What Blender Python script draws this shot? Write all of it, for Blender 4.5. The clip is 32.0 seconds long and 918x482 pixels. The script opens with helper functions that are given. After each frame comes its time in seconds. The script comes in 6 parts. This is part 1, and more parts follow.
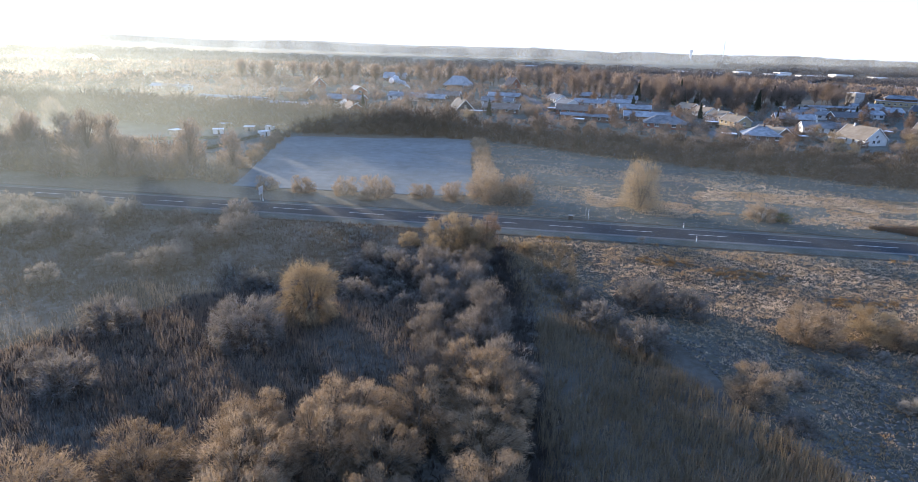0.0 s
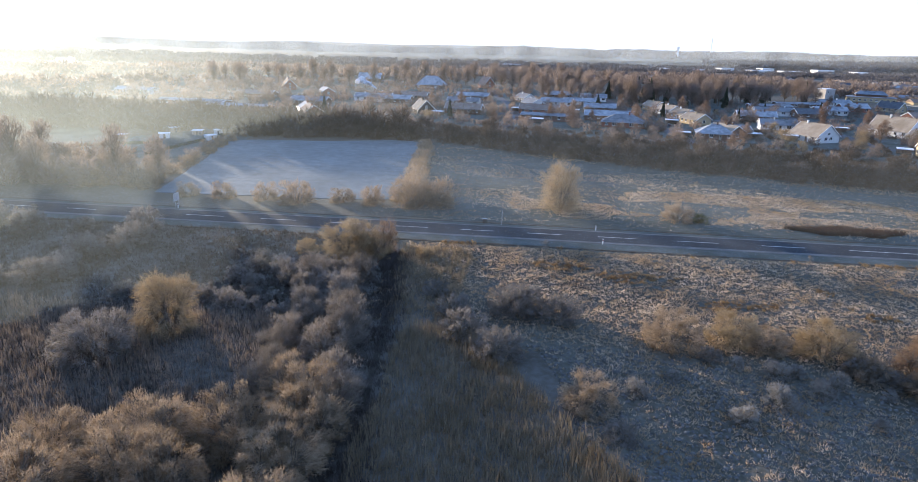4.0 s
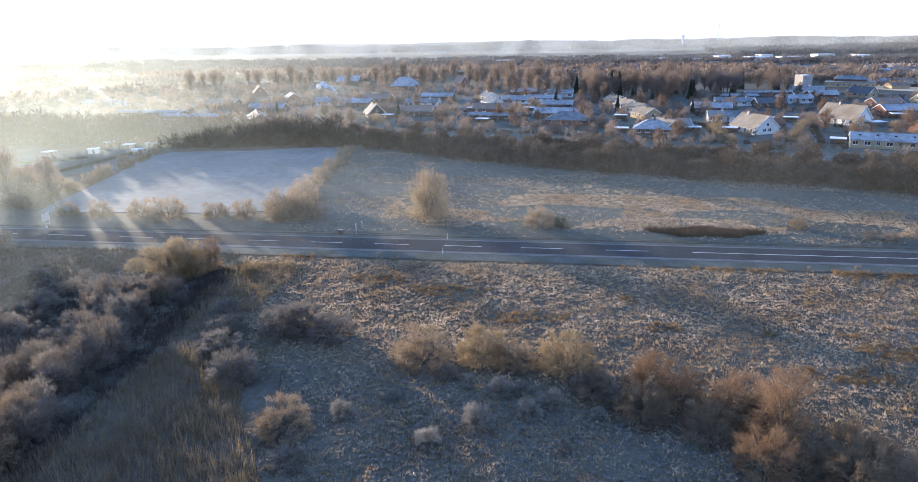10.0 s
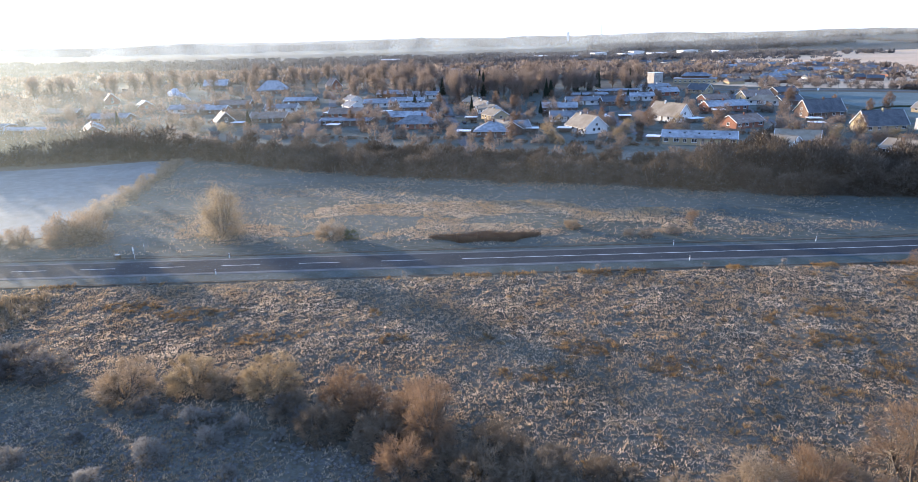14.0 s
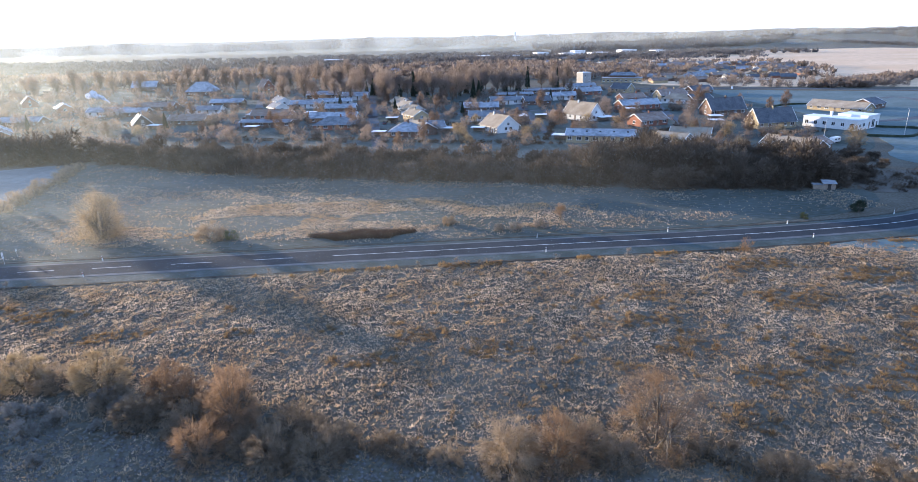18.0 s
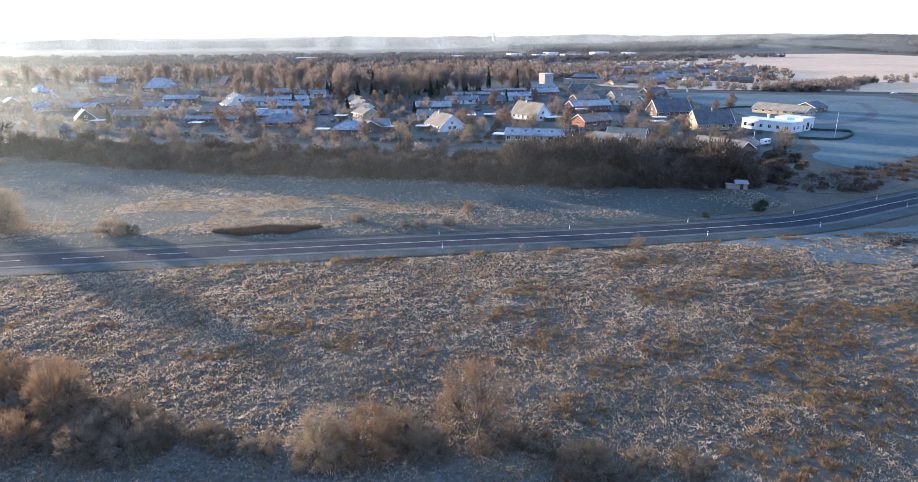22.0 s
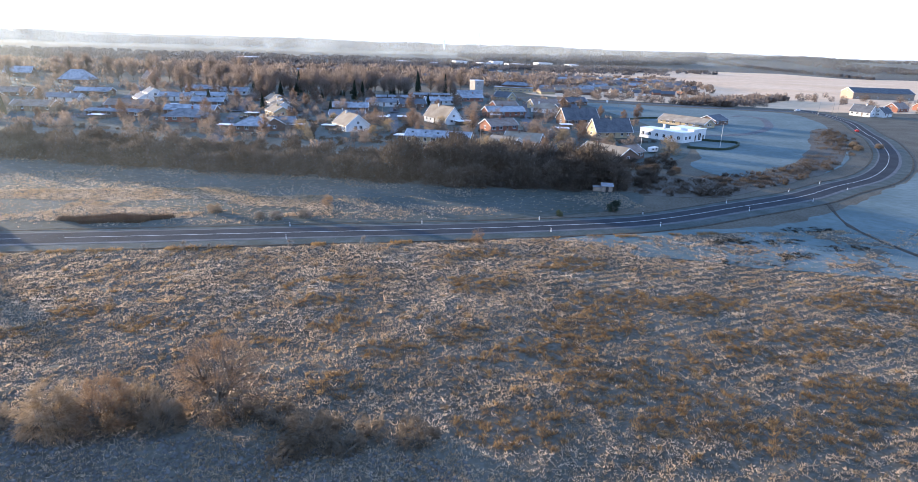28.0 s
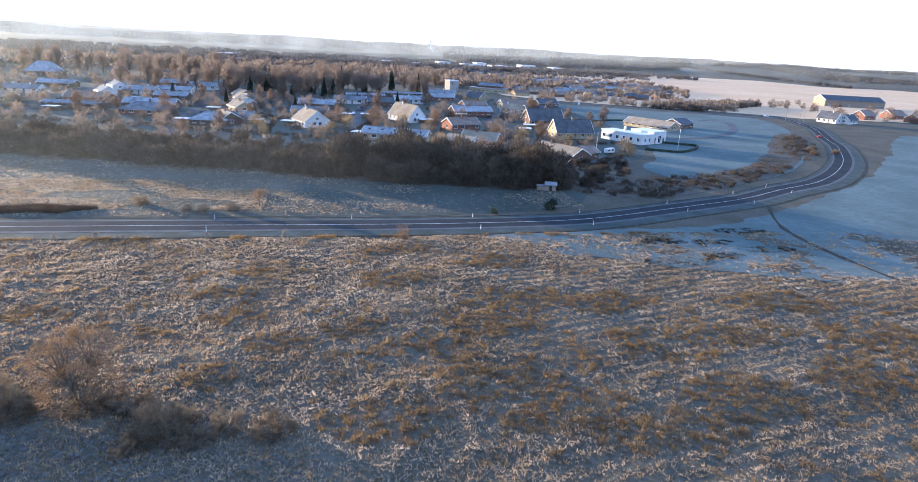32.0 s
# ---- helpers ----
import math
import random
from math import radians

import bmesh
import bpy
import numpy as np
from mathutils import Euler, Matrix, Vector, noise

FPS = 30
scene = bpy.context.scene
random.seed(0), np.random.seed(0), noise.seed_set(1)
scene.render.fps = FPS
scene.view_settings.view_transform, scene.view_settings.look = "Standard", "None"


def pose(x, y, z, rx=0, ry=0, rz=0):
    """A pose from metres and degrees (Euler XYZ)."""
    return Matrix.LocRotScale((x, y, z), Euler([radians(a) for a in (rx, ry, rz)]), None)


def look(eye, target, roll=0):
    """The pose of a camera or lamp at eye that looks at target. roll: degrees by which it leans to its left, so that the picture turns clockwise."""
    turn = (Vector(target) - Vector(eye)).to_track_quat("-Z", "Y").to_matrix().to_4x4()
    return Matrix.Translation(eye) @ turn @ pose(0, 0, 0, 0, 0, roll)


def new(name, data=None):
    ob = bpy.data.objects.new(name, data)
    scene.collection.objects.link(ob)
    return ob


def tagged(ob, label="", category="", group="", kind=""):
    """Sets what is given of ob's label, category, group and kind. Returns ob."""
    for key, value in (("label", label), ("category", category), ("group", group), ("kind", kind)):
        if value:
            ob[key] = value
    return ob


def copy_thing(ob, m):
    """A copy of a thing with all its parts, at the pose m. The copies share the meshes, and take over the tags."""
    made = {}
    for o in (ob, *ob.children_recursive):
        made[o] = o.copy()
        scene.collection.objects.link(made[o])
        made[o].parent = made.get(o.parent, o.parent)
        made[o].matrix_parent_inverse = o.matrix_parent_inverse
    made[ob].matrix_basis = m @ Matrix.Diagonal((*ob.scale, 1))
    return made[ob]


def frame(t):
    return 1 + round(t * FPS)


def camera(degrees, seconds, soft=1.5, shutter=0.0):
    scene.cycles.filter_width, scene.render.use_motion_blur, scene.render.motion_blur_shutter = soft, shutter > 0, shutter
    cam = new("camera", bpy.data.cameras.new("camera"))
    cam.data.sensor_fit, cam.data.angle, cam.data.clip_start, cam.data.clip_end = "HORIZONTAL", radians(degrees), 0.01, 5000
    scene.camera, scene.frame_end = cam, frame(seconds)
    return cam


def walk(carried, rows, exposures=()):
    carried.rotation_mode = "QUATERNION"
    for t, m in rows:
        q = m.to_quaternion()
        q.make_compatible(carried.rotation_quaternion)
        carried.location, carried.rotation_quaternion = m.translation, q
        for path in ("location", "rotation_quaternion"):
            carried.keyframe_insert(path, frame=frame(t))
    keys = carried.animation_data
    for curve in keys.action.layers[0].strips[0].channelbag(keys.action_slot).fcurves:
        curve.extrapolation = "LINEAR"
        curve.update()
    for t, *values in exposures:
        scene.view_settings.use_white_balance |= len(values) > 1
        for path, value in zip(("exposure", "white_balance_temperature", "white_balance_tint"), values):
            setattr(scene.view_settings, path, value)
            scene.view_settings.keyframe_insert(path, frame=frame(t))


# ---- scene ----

# ================= camera and walk =================
cam = camera(73.7, 32.0, soft=0.5)
# seconds, eye x y z, yaw to the left, pitch up, roll
PATH = [
    (0, -35.08, -139.27, 37.61, 6.62, -17.53, 1.94),
    (1, -30.61, -138.16, 37.36, 6.52, -17.53, 1.80),
    (2, -26.15, -137.14, 37.49, 6.27, -17.50, 1.69),
    (3, -21.45, -136.35, 38.11, 6.01, -17.52, 1.59),
    (3.5, -19.07, -136.01, 38.53, 6.03, -17.57, 1.50),
    (5.5, -8.25, -135.35, 41.06, 6.48, -17.83, 0.96),
    (6, -5.28, -134.82, 41.36, 6.75, -17.87, 0.80),
    (7, 0.77, -133.53, 41.64, 7.30, -17.91, 0.38),
    (8, 7.15, -132.10, 41.50, 7.58, -17.90, -0.10),
    (9, 13.70, -130.93, 41.41, 7.96, -17.97, -0.57),
    (9.5, 17.08, -130.48, 41.66, 7.96, -17.98, -0.74),
    (10, 20.53, -130.12, 42.13, 7.83, -17.96, -0.89),
    (10.5, 24.10, -129.85, 42.76, 7.48, -17.97, -1.05),
    (11, 27.84, -129.64, 43.42, 7.05, -18.02, -1.15),
    (11.5, 31.56, -129.52, 44.05, 7.07, -18.06, -1.15),
    (12, 35.24, -129.48, 44.56, 7.04, -18.11, -1.10),
    (12.5, 38.97, -129.49, 44.92, 5.60, -18.17, -1.15),
    (13, 42.55, -129.60, 45.21, 3.49, -18.18, -1.30),
    (13.5, 45.90, -129.85, 45.46, 1.32, -18.29, -1.33),
    (14, 49.18, -130.18, 45.69, -1.00, -18.36, -1.33),
    (14.5, 52.24, -130.67, 45.88, -2.49, -18.47, -1.23),
    (16.5, 62.97, -134.33, 46.13, -4.12, -18.54, -1.70),
    (17, 64.88, -135.41, 46.21, -4.60, -18.51, -1.47),
    (18, 68.73, -137.45, 46.58, -5.16, -18.52, -1.32),
    (19, 73.13, -139.25, 47.10, -5.47, -18.54, -1.34),
    (20, 77.90, -140.27, 46.94, -5.90, -18.57, -1.12),
    (21, 82.80, -140.55, 46.30, -6.44, -18.55, -0.79),
    (22, 87.63, -140.70, 45.64, -6.98, -18.51, -0.43),
    (23, 92.24, -141.08, 45.10, -7.64, -18.49, -0.07),
    (24, 96.74, -141.75, 44.82, -8.51, -18.51, 0.43),
    (24.5, 98.87, -142.23, 44.71, -8.91, -18.40, 0.56),
    (26.5, 106.45, -146.30, 44.20, -9.84, -18.07, 1.39),
    (27, 108.27, -147.08, 44.06, -10.35, -17.99, 1.58),
    (28, 111.98, -148.44, 43.77, -11.51, -17.81, 1.99),
    (29, 116.04, -149.43, 43.52, -12.68, -17.62, 2.19),
    (29.5, 118.07, -149.82, 43.39, -13.22, -17.56, 2.28),
    (30, 119.96, -150.09, 43.25, -13.21, -17.56, 2.41),
    (30.5, 121.59, -150.21, 43.10, -12.15, -17.57, 2.69),
    (31, 123.23, -150.31, 42.97, -12.01, -17.55, 2.89),
    (31.5, 124.81, -150.36, 42.85, -12.35, -17.58, 3.04),
    (32, 126.28, -150.37, 42.74, -12.77, -17.62, 3.18),
]


def path_pose(x, y, z, yaw, pitch, roll):
    return pose(x, y, z, 0, 0, yaw) @ pose(0, 0, 0, 90 + pitch, 0, 0) @ pose(0, 0, 0, 0, 0, roll)


walk(cam, [(t, path_pose(*p)) for t, *p in PATH], exposures=[(0, 1.32, 5680, 10), (10, 1.55, 5680, 10), (20, 1.68, 5680, 10), (32, 1.72, 5680, 10)])

# ================= world, sun =================
SUN_AZ, SUN_EL = -46.0, 5.8  # degrees from +y (clockwise), degrees up
world = bpy.data.worlds.new("sky")
scene.world = world
world.use_nodes = True
wn = world.node_tree.nodes
sky = wn.new("ShaderNodeTexSky")
sky.sky_type = "NISHITA"
sky.sun_disc = False
sky.sun_elevation = radians(SUN_EL)
sky.sun_rotation = radians(SUN_AZ % 360)
sky.air_density, sky.dust_density, sky.ozone_density = 1.0, 0.3, 3.5
wn["Background"].inputs["Strength"].default_value = 0.12
veil = wn.new("ShaderNodeMix")  # bright haze low over the land, thinning out upwards into clear blue
veil.data_type = "RGBA"
veil.inputs[7].default_value = (3.9, 4.1, 4.6, 1)
where_up, up_part, thin_out = wn.new("ShaderNodeTexCoord"), wn.new("ShaderNodeSeparateXYZ"), wn.new("ShaderNodeMapRange")
thin_out.interpolation_type = "SMOOTHSTEP"
for key, value in (("From Min", 0.02), ("From Max", 0.36), ("To Min", 0.95), ("To Max", 0.12)):
    thin_out.inputs[key].default_value = value
world.node_tree.links.new(where_up.outputs["Generated"], up_part.inputs[0])
world.node_tree.links.new(up_part.outputs["Z"], thin_out.inputs["Value"])
world.node_tree.links.new(thin_out.outputs["Result"], veil.inputs[0])
clear_sky = wn.new("ShaderNodeMix")  # frosty clear air, a deeper blue
clear_sky.data_type = "RGBA"
clear_sky.inputs[0].default_value = 0.6
clear_sky.inputs[7].default_value = (1.75, 2.95, 5.6, 1)
world.node_tree.links.new(sky.outputs[0], clear_sky.inputs[6])
world.node_tree.links.new(clear_sky.outputs[2], veil.inputs[6])
world.node_tree.links.new(veil.outputs[2], wn["Background"].inputs["Color"])
sun = new("sun", bpy.data.lights.new("sun", "SUN"))
sun.data.energy, sun.data.angle, sun.data.color = 5.0, radians(0.8), (1.0, 0.76, 0.50)
sdir = Vector((math.sin(radians(SUN_AZ)) * math.cos(radians(SUN_EL)), math.cos(radians(SUN_AZ)) * math.cos(radians(SUN_EL)), math.sin(radians(SUN_EL))))
sun.matrix_world = look(sdir * 500, (0, 0, 0))

# ================= materials =================


def material(name, a, b, scale=1.0, rough=0.85, bump=0.0, fine=None, fine_scale=8.0, fine_mix=0.35, spread=0.0, metallic=0.0, lo=0.35, hi=0.65, bump_scale=None, stretch=None, thin=0.0, spec=0.15):
    """Two base colours mixed by noise of the place, a third by finer noise, relief and a spread of tone between things."""
    m = bpy.data.materials.new(name)
    m.use_nodes = True
    n, l = m.node_tree.nodes, m.node_tree.links
    bsdf = n["Principled BSDF"]
    bsdf.inputs["Roughness"].default_value = rough
    bsdf.inputs["Metallic"].default_value = metallic
    bsdf.inputs["Specular IOR Level"].default_value = spec
    geo = n.new("ShaderNodeNewGeometry")
    where = geo.outputs["Position"]
    if stretch:
        mp = n.new("ShaderNodeMapping")
        mp.inputs["Scale"].default_value = stretch[:3]
        mp.inputs["Rotation"].default_value = (0, 0, radians(stretch[3]))
        l.new(where, mp.inputs["Vector"])
        where = mp.outputs["Vector"]

    def noise_at(s, detail=4.0):
        t = n.new("ShaderNodeTexNoise")
        t.inputs["Scale"].default_value = s
        t.inputs["Detail"].default_value = detail
        l.new(where, t.inputs["Vector"])
        return t.outputs["Fac"]

    def ramp(fac, lo, hi):
        r = n.new("ShaderNodeMapRange")
        r.inputs["From Min"].default_value, r.inputs["From Max"].default_value = lo, hi
        l.new(fac, r.inputs["Value"])
        return r.outputs["Result"]

    # sockets of the colour mix are picked by type, since names repeat
    def cmix(fac, c1, c2):
        x = n.new("ShaderNodeMix")
        x.data_type = "RGBA"
        ins = [i for i in x.inputs if i.type == "RGBA"]
        f = [i for i in x.inputs if i.type == "VALUE"][0]
        if isinstance(fac, float):
            f.default_value = fac
        else:
            l.new(fac, f)
        for sock, c in zip(ins, (c1, c2)):
            if isinstance(c, tuple):
                sock.default_value = (*c, 1)
            else:
                l.new(c, sock)
        return [o for o in x.outputs if o.type == "RGBA"][0]

    col = cmix(ramp(noise_at(scale), lo, hi), a, b)
    if fine:
        mul = n.new("ShaderNodeMath")
        mul.operation = "MULTIPLY"
        mul.inputs[1].default_value = fine_mix * 2
        l.new(ramp(noise_at(fine_scale, 3.0), 0.38, 0.72), mul.inputs[0])
        col = cmix(mul.outputs[0], col, fine)
    if spread:
        info = n.new("ShaderNodeObjectInfo")
        hsv = n.new("ShaderNodeHueSaturation")
        l.new(ramp(info.outputs["Random"], 0.0, 1.0), hsv.inputs["Value"])
        mr = n.new("ShaderNodeMapRange")
        mr.inputs["To Min"].default_value, mr.inputs["To Max"].default_value = 1 - spread, 1 + spread
        l.new(info.outputs["Random"], mr.inputs["Value"])
        l.new(mr.outputs["Result"], hsv.inputs["Value"])
        l.new(col, hsv.inputs["Color"])
        col = hsv.outputs["Color"]
    l.new(col, bsdf.inputs["Base Color"])
    if bump:
        bp = n.new("ShaderNodeBump")
        bp.inputs["Strength"].default_value = min(1.0, bump)
        bp.inputs["Distance"].default_value = bump
        l.new(noise_at(bump_scale or fine_scale, 3.0), bp.inputs["Height"])
        l.new(bp.outputs["Normal"], bsdf.inputs["Normal"])
    if thin:
        tr, mx = n.new("ShaderNodeBsdfTranslucent"), n.new("ShaderNodeMixShader")
        mx.inputs[0].default_value = thin
        l.new(col, tr.inputs["Color"])
        l.new(bsdf.outputs[0], mx.inputs[1])
        l.new(tr.outputs[0], mx.inputs[2])
        l.new(mx.outputs[0], n["Material Output"].inputs["Surface"])
    return m


M_ground = material("frosted_rough_grass", (0.054, 0.045, 0.029), (0.09, 0.082, 0.061), 0.07, 0.95, 0.35, (0.155, 0.153, 0.134), 1.6, 0.28, bump_scale=1.2)
M_meadow = material("frosted_dry_meadow", (0.039, 0.044, 0.033), (0.062, 0.072, 0.063), 0.05, 0.95, 0.3, (0.10, 0.118, 0.117), 1.1, 0.25, bump_scale=0.9, stretch=(0.35, 1, 1, 20))
M_paddock = material("frost_white_pasture", (0.095, 0.125, 0.142), (0.135, 0.168, 0.188), 0.05, 0.9, 0.1, (0.062, 0.082, 0.078), 0.35, 0.25)
M_lea = material("thinly_frosted_lea", (0.086, 0.122, 0.126), (0.138, 0.178, 0.18), 0.04, 0.9, 0.1, (0.064, 0.082, 0.066), 0.4, 0.25)
# Peach base: warm low sunlight on the far fields is put into the colour.
M_field = material("sun_tinted_frosty_field", (0.62, 0.41, 0.24), (0.70, 0.50, 0.32), 0.01, 0.9, 0.1, (0.46, 0.32, 0.20), 0.1, 0.3)
M_verge = material("frosted_mown_verge", (0.040, 0.056, 0.052), (0.076, 0.096, 0.096), 0.2, 0.9, 0.1, (0.040, 0.042, 0.033), 1.5, 0.3)
M_asphalt = material("worn_asphalt", (0.026, 0.031, 0.037), (0.040, 0.045, 0.051), 0.15, 0.95, 0.02, (0.058, 0.064, 0.070), 3.0, 0.2, spec=0.06)
M_shoulder = material("frosted_gravel_shoulder", (0.085, 0.095, 0.105), (0.135, 0.14, 0.148), 0.25, 0.95, 0.05, (0.065, 0.06, 0.055), 2.0, 0.25)
M_street = material("frosted_street", (0.05, 0.055, 0.062), (0.09, 0.095, 0.105), 0.08, 0.8, 0.0, (0.15, 0.155, 0.165), 1.0, 0.25)
M_line = material("road_paint", (0.7, 0.7, 0.68), (0.5, 0.5, 0.5), 1.0, 0.6)
M_soil = material("dark_ditch_soil", (0.03, 0.027, 0.022), (0.07, 0.06, 0.045), 0.5, 0.95)
M_garden = material("frosted_garden_lawn", (0.035, 0.048, 0.034), (0.075, 0.088, 0.08), 0.06, 0.9, 0.1, (0.14, 0.155, 0.16), 0.5, 0.2)
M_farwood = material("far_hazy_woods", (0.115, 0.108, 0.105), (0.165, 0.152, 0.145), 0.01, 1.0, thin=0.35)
M_tuss = material("frosted_grass_blades", (0.43, 0.295, 0.165), (0.66, 0.53, 0.385), 0.09, 0.9, 0, (0.20, 0.135, 0.07), 0.7, 0.42, thin=0.5)
M_weed = material("dead_golden_weeds", (0.22, 0.135, 0.058), (0.37, 0.245, 0.115), 0.3, 0.9, 0, (0.08, 0.05, 0.028), 1.3, 0.38, thin=0.5)
M_reed = material("pale_dry_reeds", (0.22, 0.17, 0.105), (0.30, 0.24, 0.16), 0.15, 0.9, 0, (0.16, 0.12, 0.075), 0.8, 0.25, thin=0.4)
# Brown reeds darkened further: the thicket's shade is put into the base colour.
M_marsh = material("shade_darkened_marsh_reeds", (0.062, 0.05, 0.04), (0.10, 0.085, 0.073), 0.12, 0.9, 0, (0.17, 0.165, 0.16), 0.5, 0.2, thin=0.35)
M_marsh_reed = material("dark_brown_reeds", (0.17, 0.132, 0.098), (0.25, 0.20, 0.155), 0.2, 0.9, 0, (0.31, 0.26, 0.205), 0.8, 0.2, thin=0.42)
M_redreed = material("russet_dead_sedge", (0.070, 0.046, 0.034), (0.105, 0.073, 0.052), 0.3, 0.9, thin=0.25)
M_bark = material("grey_brown_bark", (0.10, 0.08, 0.06), (0.20, 0.17, 0.13), 2.0, 0.95, 0.05)
M_twig_tan = material("frosted_tan_twigs", (0.19, 0.132, 0.075), (0.29, 0.217, 0.14), 0.5, 0.9, 0, (0.44, 0.36, 0.265), 1.7, 0.3, spread=0.18, thin=0.4)
M_twig_frost = material("white_frosted_twigs", (0.165, 0.15, 0.125), (0.26, 0.245, 0.22), 0.8, 0.9, 0, (0.38, 0.365, 0.335), 2.0, 0.3, spread=0.15, thin=0.4)
M_frostmound = material("frosted_hummock_grass", (0.050, 0.046, 0.038), (0.095, 0.092, 0.085), 0.5, 0.95, 0.15, (0.21, 0.20, 0.19), 2.5, 0.3)
M_twig_alder = material("frosted_alder_twigs", (0.14, 0.115, 0.09), (0.21, 0.185, 0.155), 0.4, 0.9, 0, (0.33, 0.30, 0.265), 1.5, 0.25, spread=0.2, thin=0.4)
M_twig_gold = material("golden_willow_twigs", (0.25, 0.18, 0.10), (0.33, 0.26, 0.16), 0.5, 0.9, spread=0.15, thin=0.4)
M_twig_grey = material("hoarfrosted_grey_twigs", (0.135, 0.115, 0.092), (0.215, 0.195, 0.172), 0.5, 0.9, 0, (0.32, 0.305, 0.285), 1.7, 0.28, spread=0.18, thin=0.42)
M_twig_brown = material("dark_brown_twigs", (0.075, 0.06, 0.045), (0.125, 0.10, 0.076), 0.3, 0.9, spread=0.25, thin=0.25)
M_twig_red = material("reddish_birch_twigs", (0.17, 0.115, 0.08), (0.24, 0.175, 0.13), 0.5, 0.9, spread=0.15, thin=0.4)
M_twig_orange = material("rusty_orange_twigs", (0.215, 0.135, 0.075), (0.30, 0.205, 0.13), 0.5, 0.9, 0, (0.15, 0.10, 0.065), 1.4, 0.3, spread=0.1, thin=0.4)
M_twig_scrub = material("grey_brown_scrub_twigs", (0.13, 0.095, 0.06), (0.21, 0.165, 0.115), 0.3, 0.9, 0, (0.30, 0.25, 0.19), 1.6, 0.25, spread=0.2, thin=0.4)
# Paler brown for far trees, with distance haze mixed into the twig colour.
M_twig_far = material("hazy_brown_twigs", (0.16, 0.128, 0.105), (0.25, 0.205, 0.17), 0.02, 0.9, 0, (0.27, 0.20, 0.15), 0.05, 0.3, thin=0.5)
M_needle = material("dark_conifer_needles", (0.03, 0.045, 0.03), (0.06, 0.075, 0.05), 0.5, 0.9, spread=0.2)
M_evergreen = material("dull_green_leaves", (0.08, 0.09, 0.04), (0.13, 0.13, 0.06), 0.5, 0.8, spread=0.1)
M_white = material("white_render", (0.72, 0.72, 0.70), (0.62, 0.62, 0.60), 0.3, 0.8, 0, (0.5, 0.5, 0.48), 2.0, 0.2)
M_render_grey = material("grey_white_render", (0.42, 0.405, 0.38), (0.34, 0.325, 0.305), 0.3, 0.85, 0, (0.28, 0.27, 0.25), 1.5, 0.25)
M_yellow = material("yellow_brick", (0.44, 0.36, 0.22), (0.37, 0.30, 0.19), 0.6, 0.85, 0.01, (0.32, 0.26, 0.17), 5.0, 0.3)
M_red = material("red_brick", (0.30, 0.14, 0.09), (0.24, 0.11, 0.075), 0.6, 0.85, 0.01, (0.20, 0.10, 0.08), 5.0, 0.3)
M_brown = material("brown_brick", (0.20, 0.13, 0.095), (0.15, 0.10, 0.075), 0.6, 0.85, 0.01, (0.12, 0.09, 0.07), 5.0, 0.3)
M_black = material("black_boarding", (0.03, 0.03, 0.03), (0.055, 0.05, 0.048), 0.8, 0.8)
M_roof_frost = material("frosted_fibre_cement_roof", (0.12, 0.13, 0.145), (0.23, 0.245, 0.265), 0.12, 0.8, 0.02, (0.36, 0.375, 0.39), 0.5, 0.3, spread=0.3)
M_roof_tan = material("weathered_tan_roof", (0.24, 0.195, 0.14), (0.33, 0.285, 0.22), 0.25, 0.9, 0.02, (0.18, 0.15, 0.115), 1.0, 0.3, spread=0.12)
M_roof_dark = material("dark_slate_roof", (0.055, 0.06, 0.07), (0.10, 0.105, 0.115), 0.3, 0.7, 0.02, (0.14, 0.15, 0.16), 1.5, 0.25, spread=0.1)
M_roof_brown = material("brown_tile_roof", (0.16, 0.11, 0.085), (0.24, 0.18, 0.14), 0.4, 0.85, 0.02, (0.3, 0.28, 0.26), 1.0, 0.2, spread=0.15)
M_roof_white = material("frost_white_flat_roof", (0.70, 0.72, 0.74), (0.60, 0.62, 0.65), 0.1, 0.8, 0, (0.78, 0.79, 0.8), 0.6, 0.3)
M_glass = material("window_glass", (0.02, 0.025, 0.03), (0.03, 0.035, 0.04), 0.5, 0.08, spec=0.5)
M_frame = material("white_paint", (0.78, 0.78, 0.77), (0.72, 0.72, 0.71), 1.0, 0.5)
M_wood = material("grey_weathered_wood", (0.22, 0.18, 0.14), (0.32, 0.27, 0.22), 1.0, 0.9, 0.01)
M_pole = material("pale_galvanised_pole", (0.42, 0.42, 0.42), (0.52, 0.52, 0.52), 1.0, 0.5, metallic=0.3)
M_plastic = material("white_plastic", (0.80, 0.80, 0.79), (0.74, 0.74, 0.73), 2.0, 0.4)
M_blackp = material("black_plastic", (0.02, 0.02, 0.02), (0.03, 0.03, 0.03), 2.0, 0.5)
M_chrome = material("grey_metal", (0.35, 0.35, 0.36), (0.42, 0.42, 0.43), 2.0, 0.35, metallic=0.8)
M_redplastic = material("red_reflector", (0.5, 0.03, 0.02), (0.45, 0.03, 0.02), 2.0, 0.3)
M_rubber = material("black_rubber", (0.02, 0.02, 0.02), (0.03, 0.03, 0.03), 4.0, 0.8)


# ================= builders =================
RNG = np.random.default_rng(11)
LATTICE = RNG.random((256, 256))


